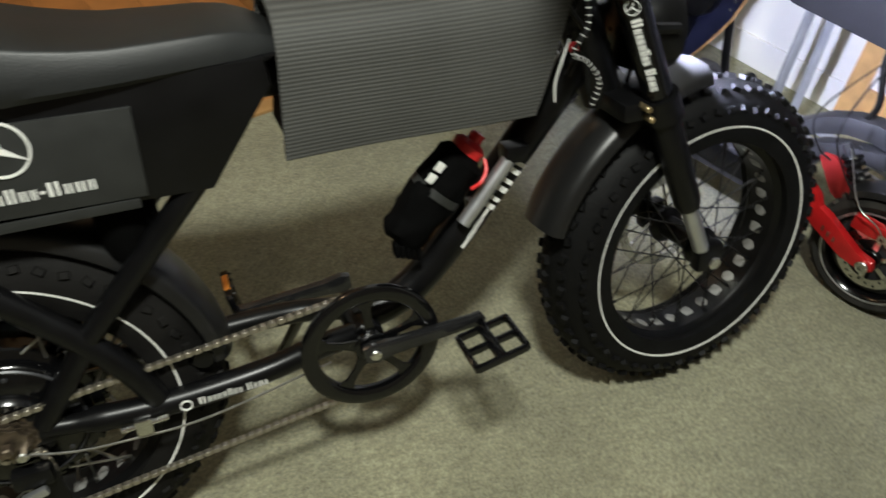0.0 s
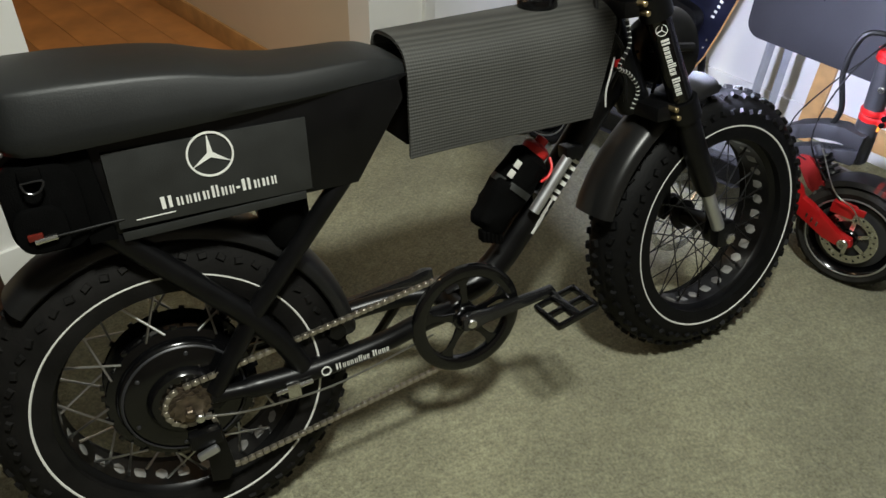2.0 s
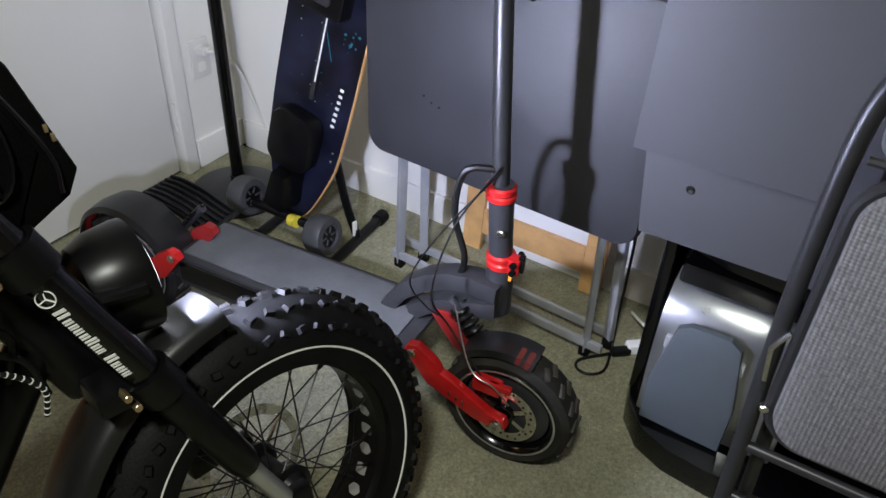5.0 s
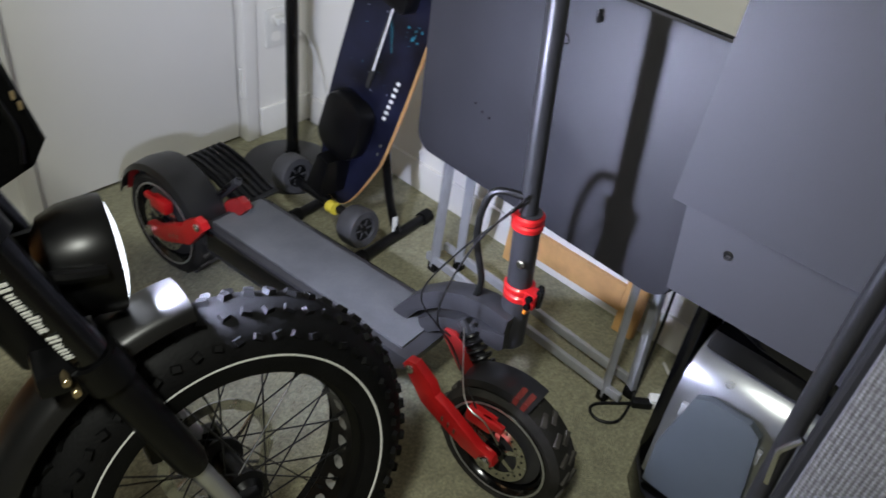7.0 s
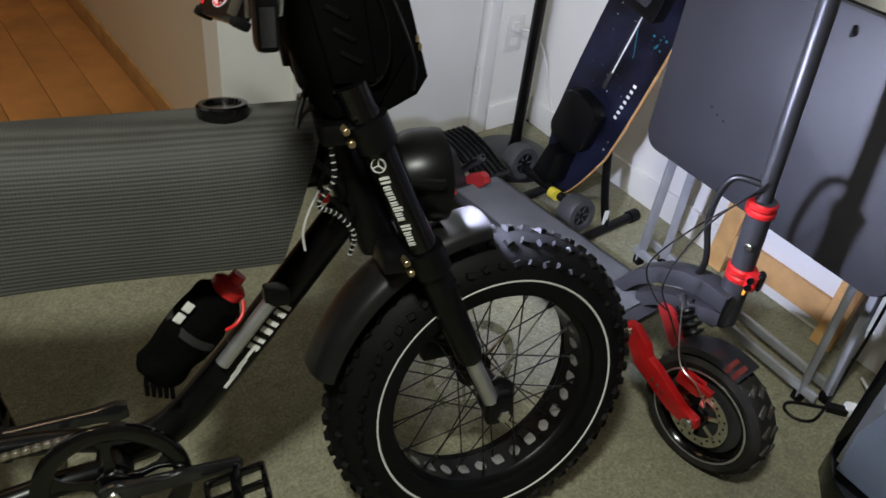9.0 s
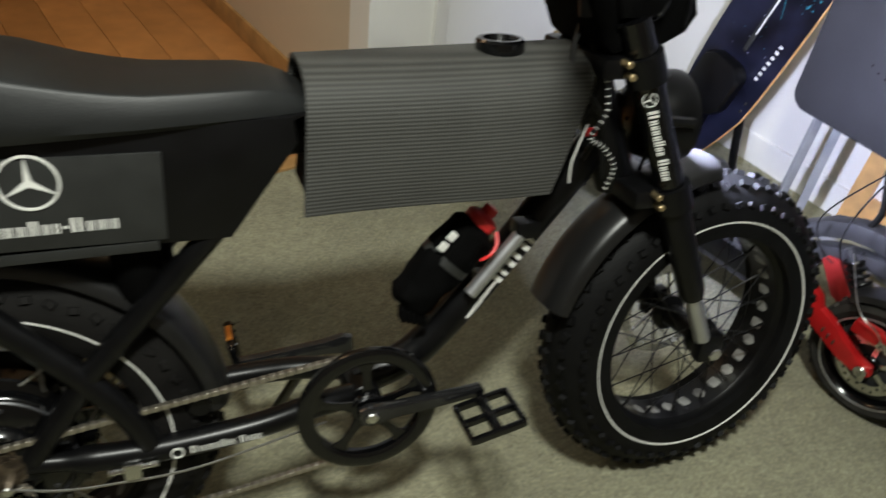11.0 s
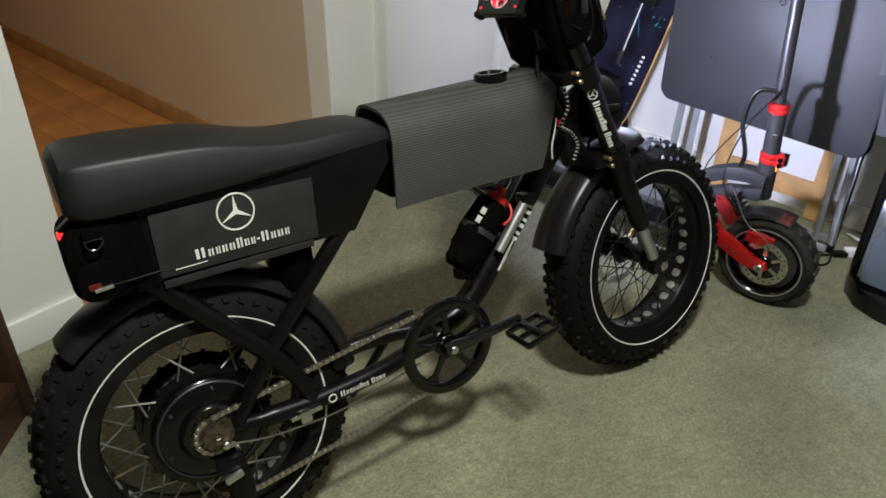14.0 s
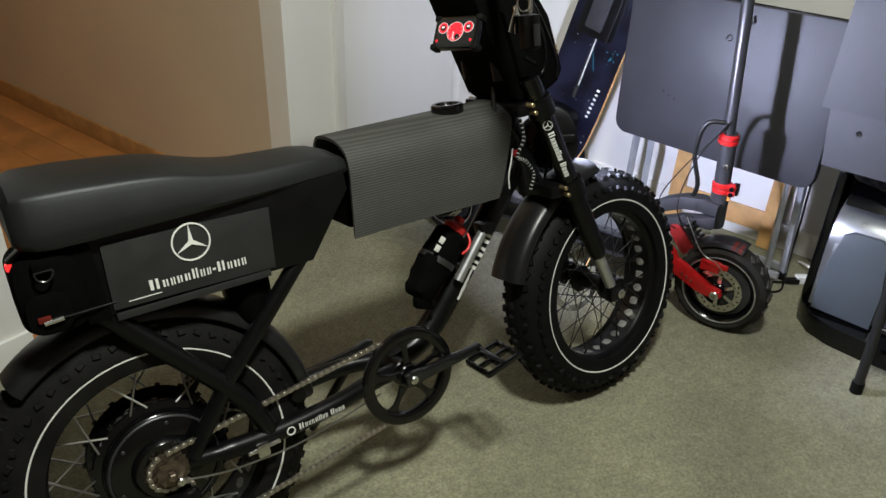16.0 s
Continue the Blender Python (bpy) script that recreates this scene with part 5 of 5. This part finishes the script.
# local x runs along the east wall, local -y faces the room
board = root("electric_longboard", LB, "electric longboard with a galaxy print, upright in a black stand", "skateboard")
MBD = Matrix.Translation((-0.104, 0.0, 0.30)) @ Matrix.Rotation(radians(13), 4, "Y") @ Matrix.Rotation(radians(-5), 4, "X")
out = []
for k in range(48):
    t = 2 * math.pi * k / 48
    c, s = math.cos(t), math.sin(t)
    zz = 0.475 * math.copysign(abs(s) ** 0.75, s)
    ww = 0.115 - 0.034 * max(0.0, (abs(zz) - 0.28) / 0.2)
    out.append((ww * math.copysign(abs(c) ** 0.55, c), zz + 0.235))
part("deck", prism(out, 0.0, 0.013, MBD, 0.003), M_PINE, board, "laminated maple deck edge")
part("print", prism([(x * 0.985, 0.235 + (z - 0.235) * 0.992) for x, z in out], -0.0012, 0.0, MBD), M_GALAXY, board, "dark blue galaxy print")
rs = random.Random(9)
for k in range(26):
    x, z = rs.uniform(-0.075, 0.075), rs.uniform(0.1, 0.6)
    part("printed_star", disc(rs.uniform(0.0008, 0.002), -0.0018, -0.0011, MBD @ Matrix.Translation((x, 0, z)), 8, bevel=0.0002), M_STAR if rs.random() < 0.6 else M_TEAL, board)
for k in range(14):
    part("printed_cloud", disc(rs.uniform(0.001, 0.0035), -0.0017, -0.0011, MBD @ Matrix.Translation((0.076 + rs.gauss(0, 0.014), 0, 0.285 + rs.gauss(0, 0.012))), 12, bevel=0.0002), M_TEAL, board)
part("comet", prism([(-0.002, 0.300), (0.000, 0.301), (0.0335, 0.225), (0.032, 0.224)], -0.0017, -0.0011, MBD), M_TEAL, board)
part("cable_strip", prism(rounded(-0.006, 0.11, 0.006, 0.335, 0.005), -0.006, -0.001, MBD, 0.001), M_GREYVINYL, board)
part("cable_sheen", tube([MBD @ Vector((0.003, -0.0065, 0.325)), MBD @ Vector((0.003, -0.0065, 0.16))], 0.0022, 6), M_PLASTIC, board, "white cable in a dark strip")
for k in range(7):
    part("letter_bar", box((0.078 - 0.001 * k, -0.0018, 0.172 - k * 0.0165), (0.010, 0.001, 0.0072), MBD @ Matrix.Rotation(0.0, 4, "Y")), M_PRINT, board)
mot = prism([(x, z) for x, z in rounded(-0.052, -0.075, 0.078, 0.080, 0.042, 6)], -0.055, -0.001, MBD @ Matrix.Translation((-0.02, 0, -0.0)), 0.014)
part("motor_cover", mot, M_BLACK, board, "black moulded controller cover")
part("battery_case", prism(rounded(-0.062, 0.335, 0.062, 0.62, 0.012), -0.045, -0.001, MBD, 0.008), M_BLACK, board, "black battery case")
part("battery_grip", prism(rounded(-0.035, 0.36, 0.03, 0.50, 0.01), -0.050, -0.044, MBD, 0.003), M_GREYMET, board)
for x, z in ((0.090, -0.02), (0.090, 0.005)):
    part("screw", disc(0.004, -0.004, -0.001, MBD @ Matrix.Translation((x, 0, z)), 8, bevel=0.0005), M_STEEL, board)
# truck and wheels: axle along the wall, standing out from the deck
AX = Vector((-0.115, -0.085, 0.115))
part("truck", tube([AX + Vector((-0.10, 0, 0)), AX + Vector((0.10, 0, 0))], 0.012, 12), M_BLACK, board)
part("truck_base", prism([(-0.03, -0.05), (0.03, -0.05), (0.02, 0.05), (-0.02, 0.05)], -0.085, 0.0, MBD @ Matrix.Translation((0, 0, -0.13)), 0.008), M_BLACK, board)
part("bushing", tube([AX + Vector((0.03, -0.008, 0.0)), AX + Vector((0.055, -0.010, 0.004))], 0.016, 12), M_YELLOW, board, "yellow bushing")
for s in (-1, 1):
    c = AX + Vector((s * 0.125, 0, -0.012 * s))
    MW = Matrix.Translation(c) @ Matrix.Rotation(radians(-90), 4, "Z") @ Matrix.Rotation(radians(8), 4, "X")
    wh = part("wheel", lathe([(0.030, -0.027), (0.046, -0.026), (0.050, -0.018), (0.050, 0.018), (0.046, 0.026), (0.030, 0.027), (0.028, 0.0)], MW, 40), M_GREYPU, board, "grey urethane wheel")
    part("wheel_core", disc(0.030, -0.020, 0.020, MW, 24), M_BLACK, wh)
    for k in range(6):
        a = 2 * math.pi * k / 6
        part("core_spoke", box((0.017, 0.0215, 0), (0.016, 0.003, 0.005), MW @ Matrix.Rotation(a, 4, "Y"), 0.001), M_GREYPU, wh)
stand = root("board_stand", pose(0, 0, GROUND), "black tubular floor stand holding the longboard upright", "stand")
for a, b in (((1.622, 0.684, 0.016), (1.862, 0.768, 0.016)), ((1.552, 0.916, 0.016), (1.78, 0.995, 0.016))):
    part("foot", tube([a, b], 0.014, 12), M_BLACK, stand)
    va, vb = Vector(a), Vector(b)
    d = (vb - va).normalized()
    for p, s in ((va, -1), (vb, 1)):
        part("rubber_end", tube([p - d * 0.012 * s, p + d * 0.022 * s], 0.019, 12), M_RUBBER, stand)
part("post", tube(smoothed([(1.755, 0.731, 0.016), (1.738, 0.757, 0.13), (1.724, 0.782, 0.30)], 4), 0.012, 12), M_BLACK, stand)
part("post", tube(smoothed([(1.70, 0.967, 0.016), (1.70, 0.965, 0.15), (1.715, 0.955, 0.30)], 4), 0.012, 12), M_BLACK, stand)
part("cross_bar", tube([(1.725, 0.780, 0.28), (1.715, 0.955, 0.28)], 0.010, 12), M_BLACK, stand)
part("label_bar", box((1.744, 0.729, 0.055), (0.014, 0.004, 0.045), Matrix(), 0.001), M_PRINT, stand)

# ---- pole stand ----
pole = root("pole_stand", pose(1.645, 1.156, GROUND), "black steel pole on a round weighted floor base", "stand")
part("base", lathe([(0.001, 0.0), (0.134, 0.0), (0.136, 0.008), (0.132, 0.022), (0.120, 0.028), (0.03, 0.032), (0.001, 0.032)], Matrix.Rotation(radians(90), 4, "X") @ Matrix.Diagonal((1, 1, -1, 1)), 48), M_CHAIR, pole, "round black weighted base")
part("pole", tube([(0.012, 0.01, 0.03), (0.012, 0.01, 1.75)], 0.0175, 18), M_GLOSS, pole)
part("collar", tube([(0.012, 0.01, 0.03), (0.012, 0.01, 0.06)], 0.022, 18), M_BLACK, pole)

# ---- folded table ----
TB = Matrix.Translation((1.716, 0.635, 0)) @ Euler((0, 0, radians(-79.5))).to_matrix().to_4x4()   # x along the wall, -y... towards the wall is +y
table = root("folding_table", TB, "folded black-topped table on silver tubular legs against the wall", "table")
top_ = part("tabletop", prism(rounded(0.014, 0.343, 0.676, 0.815, 0.045, 6), -0.012, 0.014, bevel=0.006), M_TABLE, table, "black laminate tabletop with rounded corners")
part("edge_band", prism(rounded(0.011, 0.340, 0.679, 0.818, 0.047, 6), 0.001, 0.010, bevel=0.003), M_RUBBER, top_)
for x, z in ((0.17, 0.515), (0.19, 0.505), (0.21, 0.50)):
    part("scuff", disc(0.0025, -0.0132, -0.0118, Matrix.Translation((x, 0, z)), 8, bevel=0.0003), M_RUBBER, table)


def flat_bar(p, q, w, h):
    """A bevelled rectangular bar from p to q; w across, h along the depth."""
    p, q = Vector(p), Vector(q)
    m = Matrix.Translation((p + q) / 2) @ (q - p).to_track_quat("Z", "Y").to_matrix().to_4x4()
    return box((0, 0, 0), (w, h, (q - p).length), m, 0.003)


for k, (x, y) in enumerate(((0.062, 0.0), (0.098, 0.055), (0.600, 0.0), (0.632, 0.055))):
    lean = 0.03 if k < 2 else -0.02
    leg = part("leg", flat_bar((x, y + 0.05, -0.006), (x + lean, y * 0.3 + 0.036, 0.80), 0.022, 0.014), M_SILVER, table, "silver flat-sided metal leg")
    part("leg_tip", box((x, y + 0.05, -0.004), (0.024, 0.022, 0.028), Matrix(), 0.004), M_RUBBER, leg)
for y, z in ((0.046, 0.020), (0.108, 0.020)):
    part("stretcher", flat_bar((0.040, y, z), (0.640, y, z), 0.012, 0.022), M_SILVER, table, "silver lower crossbar")
hk = part("hook", disc(0.006, -0.024, -0.012, Matrix.Translation((0.406, 0, 0.772)), 12), M_BLACK, table)
part("hook_tab", box((0.406, -0.022, 0.780), (0.004, 0.010, 0.018), Matrix(), 0.001), M_BLACK, hk)
part("latch_mark", tube(smoothed([(0.335, -0.0125, 0.71), (0.345, -0.0125, 0.725), (0.355, -0.0125, 0.712), (0.342, -0.0125, 0.705)], 4), 0.0015, 6), M_GLOSS, table)

# ---- wooden picture frame on the floor behind the table ----
FRM = RIGHTWALL @ pose(0, -0.05, 0.003, -4, 0, 0)
wf = root("wooden_frame", FRM, "pine wood frame with a white panel leaning on the wall", "frame")
for x in (0.39, 0.735):
    part("stile", box((x, 0, 0.25), (0.055, 0.022, 0.50), Matrix(), 0.003), M_PINE, wf)
part("bottom_rail", box((0.5625, 0, 0.090), (0.290, 0.022, 0.070), Matrix(), 0.003), M_PINE, wf)
part("top_rail", box((0.5625, 0, 0.475), (0.290, 0.022, 0.05), Matrix(), 0.003), M_PINE, wf)
part("panel", box((0.5625, 0.006, 0.285), (0.29, 0.006, 0.335)), M_DOOR, wf, "white panel")

# ---- black floor cabinet with a grey appliance in it ----
CB = Matrix.Translation((1.80, -0.20, 0)) @ Euler((0, 0, radians(-76))).to_matrix().to_4x4()
cabinet = root("black_pedestal", CB, "rounded gloss black open pedestal on the carpet", "cabinet")


def plan(x0, y0, x1, y1, r, n=8):
    return rounded(x0, y0, x1, y1, r, n)


base_o = [(-0.095, 0.20), (-0.098, 0.06), (-0.080, -0.005), (-0.035, -0.060), (0.03, -0.088), (0.12, -0.098), (0.30, -0.098), (0.50, -0.090), (0.62, -0.05), (0.66, 0.05), (0.66, 0.20)]
MZ = Matrix(((1, 0, 0, 0), (0, 0, 1, 0), (0, 1, 0, 0), (0, 0, 0, 1)))
part("base", prism(base_o, GROUND, 0.045, MZ, 0.006), M_GLOSS, cabinet, "gloss black curved base")
part("top", prism([(x, y + (0.055 if y < 0.1 else 0)) for x, y in base_o], 0.440, 0.478, MZ, 0.006), M_GLOSS, cabinet, "gloss black top board")
part("side_panel", box((-0.082, 0.115, 0.243), (0.022, 0.17, 0.394), Matrix(), 0.004), M_GLOSS, cabinet)
part("side_panel", box((0.64, 0.115, 0.243), (0.022, 0.17, 0.394), Matrix(), 0.004), M_GLOSS, cabinet)
part("back_panel", box((0.279, 0.192, 0.243), (0.70, 0.012, 0.394)), M_GLOSS, cabinet)
heater = root("grey_appliance", CB, "silver and blue-grey plastic appliance inside the black pedestal", "appliance")
sh = []
for k in range(9):
    a = radians(90 * k / 8)
    sh.append((-0.02 + 0.10 * (1 - math.sin(a)) - 0.02, 0.30 + 0.06 * math.cos(a) - 0.06))
HX = Matrix(((0, 1, 0, 0), (1, 0, 0, 0), (0, 0, 1, 0), (0, 0, 0, 1)))
body_o = [(0.02, 0.047), (-0.028, 0.06), (-0.034, 0.24), (-0.022, 0.305), (0.01, 0.345), (0.06, 0.365), (0.15, 0.37), (0.15, 0.047)]
part("housing", prism(body_o, -0.058, 0.20, HX, 0.004), M_APPL, heater, "shiny silver housing")
part("front_panel", prism([(-0.046, 0.058), (0.112, 0.052), (0.114, 0.16), (0.094, 0.300), (0.072, 0.316), (0.002, 0.314), (-0.020, 0.300), (-0.048, 0.16)], -0.048, -0.030, Matrix(), 0.007), M_GREYPL, heater, "blue-grey moulded front panel")
for x in (-0.030, 0.100):
    part("catch", box((x, -0.036, 0.255), (0.014, 0.010, 0.03), Matrix(), 0.004), M_SILVER, heater)
part("lid", prism([(0.0, 0.366), (0.15, 0.371), (0.15, 0.40), (0.02, 0.392)], -0.050, 0.195, HX, 0.006), M_GLOSS, heater)

# ---- grey board leaning above ----
GB = Matrix.Translation((1.724, -0.159, 0)) @ Euler((0, 0, radians(-76))).to_matrix().to_4x4()
grey = root("leaning_board", GB, "tall dark grey folded board standing on the black pedestal", "board")
low_o = [(-0.066, 0.479), (0.42, 0.479), (0.42, 0.675), (-0.083, 0.675), (-0.083, 0.640)]
part("lower_panel", prism(low_o, 0.0, 0.016, Matrix(), 0.002), M_GREYBOARD, grey)
part("upper_panel", prism([(-0.100, 0.632), (0.42, 0.632), (0.42, 1.25), (-0.086, 1.25)], -0.014, -0.001, Matrix.Translation((0, 0, 0)), 0.002), M_GREYBOARD, grey)
part("bolt_hole", disc(0.0075, -0.0025, 0.004, Matrix.Translation((0.0, 0, 0.582)), 16), M_BLACK, grey)
part("bolt", disc(0.005, -0.004, 0.004, Matrix.Translation((0.002, 0, 0.580)), 12), M_GREYMET, grey)
part("back_strut", box((0.2, 0.03, 0.85), (0.03, 0.03, 0.742), Matrix(), 0.003), M_BLACK, grey)

# ---- folding chair ----
CH = Matrix.Translation((1.603, -0.407, 0)) @ Euler((0, 0, radians(-76))).to_matrix().to_4x4()
chair = root("folding_chair", CH, "folded black steel chair with a grey woven padded seat", "chair")
W = 0.45
part("front_frame", tube(smoothed([(0.0, 0, GROUND), (-0.006, 0, 0.18), (-0.016, 0, 0.42), (-0.020, 0, 0.60), (-0.018, 0, 0.80), (0.0, 0, 0.89), (0.045, 0, 0.945), (0.11, 0, 0.962), (W / 2, 0, 0.965), (W - 0.09, 0, 0.962), (W - 0.025, 0, 0.945), (W + 0.02, 0, 0.89), (W + 0.038, 0, 0.80), (W + 0.04, 0, 0.60), (W + 0.036, 0, 0.42), (W + 0.026, 0, 0.18), (W + 0.02, 0, GROUND)], 5), 0.0125, 14), M_CHAIR, chair, "bent black steel tube frame")
for x in (0.0, W + 0.02):
    part("foot_cap", tube([(x, 0, GROUND), (x - 0.001, 0, 0.012)], 0.016, 12), M_RUBBER, chair)
for x in (0.022, W - 0.004):
    part("rear_leg", tube([(x, 0.020, 0.175), (x - 0.008, 0.030, 0.40), (x + 0.01, 0.022, 0.78)], 0.011, 12), M_CHAIR, chair)
for z, y in ((0.295, 0.0), (0.180, 0.0)):
    part("cross_bar", tube([(-0.004, y, z), (W + 0.024, y, z)], 0.0085, 12), M_CHAIR, chair)
seat_o = rounded(0.012, 0.345, W + 0.006, 0.770, 0.055, 7)
part("seat_cushion", prism(seat_o, -0.030, 0.008, Matrix(), 0.012), M_CUSHION, chair, "grey woven padded seat")
rim_pts = [(x, -0.008, z) for x, z in rounded(0.006, 0.339, W + 0.012, 0.776, 0.06, 7)]
part("seat_rim", tube(rim_pts + rim_pts[:1], 0.009, 10), M_CHAIR, chair)
part("backrest", prism(rounded(0.004, 0.790, W + 0.014, 0.925, 0.03, 5), -0.006, 0.004, Matrix(), 0.002), M_CHAIRBACK, chair, "bluish grey metal backrest panel")
part("backrest_hem", tube([(0.0, -0.008, 0.789), (W + 0.016, -0.008, 0.789)], 0.006, 8), M_CHAIR, chair)
for x, z in ((0.045, 0.808), (0.065, 0.88), (W - 0.045, 0.808)):
    part("rivet", disc(0.005, -0.010, -0.005, Matrix.Translation((x, 0, z)), 12), M_BLACK, chair)
part("hinge_link", tube([(-0.014, -0.014, 0.44), (-0.020, -0.018, 0.50), (-0.005, -0.012, 0.53)], 0.004, 8), M_STEEL, chair)
part("hinge_bolt", disc(0.007, -0.024, -0.010, Matrix.Translation((0.0, 0, 0.395)), 10), M_STEEL, chair)

# ---- cord with plug on the carpet ----
cd = tube(smoothed([(1.985, 0.045, 0.40), (1.985, 0.05, 0.30), (1.98, 0.045, 0.16), (1.96, 0.035, 0.04), (1.92, 0.012, GROUND + 0.006), (1.86, -0.012, GROUND + 0.005), (1.825, 0.005, GROUND + 0.005), (1.822, 0.035, GROUND + 0.005), (1.85, 0.045, GROUND + 0.005), (1.92, 0.006, GROUND + 0.008)], 7), 0.0034, 8)
cord = part("appliance_cord", cd, M_CABLE)
tagged(cord, "black power cord looping over the carpet to a plug", "cord")
part("plug", box((0, 0, 0), (0.045, 0.020, 0.018), Matrix.Translation((1.935, -0.004, GROUND + 0.011)) @ Matrix.Rotation(radians(-35), 4, "Z"), 0.004), M_CABLE, cord, "black plug")
wp = part("extension_socket", box((0, 0, 0), (0.05, 0.026, 0.026), Matrix.Translation((1.972, -0.022, GROUND + 0.014)) @ Matrix.Rotation(radians(-35), 4, "Z"), 0.005), M_PLASTIC)
tagged(wp, "white extension cord socket lying on the carpet", "socket")
part("socket_cord", tube(smoothed([(1.985, -0.03, GROUND + 0.014), (2.02, -0.02, GROUND + 0.03), (2.05, 0.03, GROUND + 0.02), (2.075, 0.06, GROUND + 0.006)], 6), 0.004, 8), M_PLASTIC, wp)

# ---- ceiling lamp over the room ----
cl = root("ceiling_light", pose(0.24, -0.75, 2.5), "round white flush ceiling light", "light")
part("base_ring", lathe([(0.13, 0.0), (0.15, -0.01), (0.15, -0.05), (0.135, -0.055), (0.13, -0.02)], Matrix.Rotation(radians(90), 4, "X"), 40), M_PLASTIC, cl)
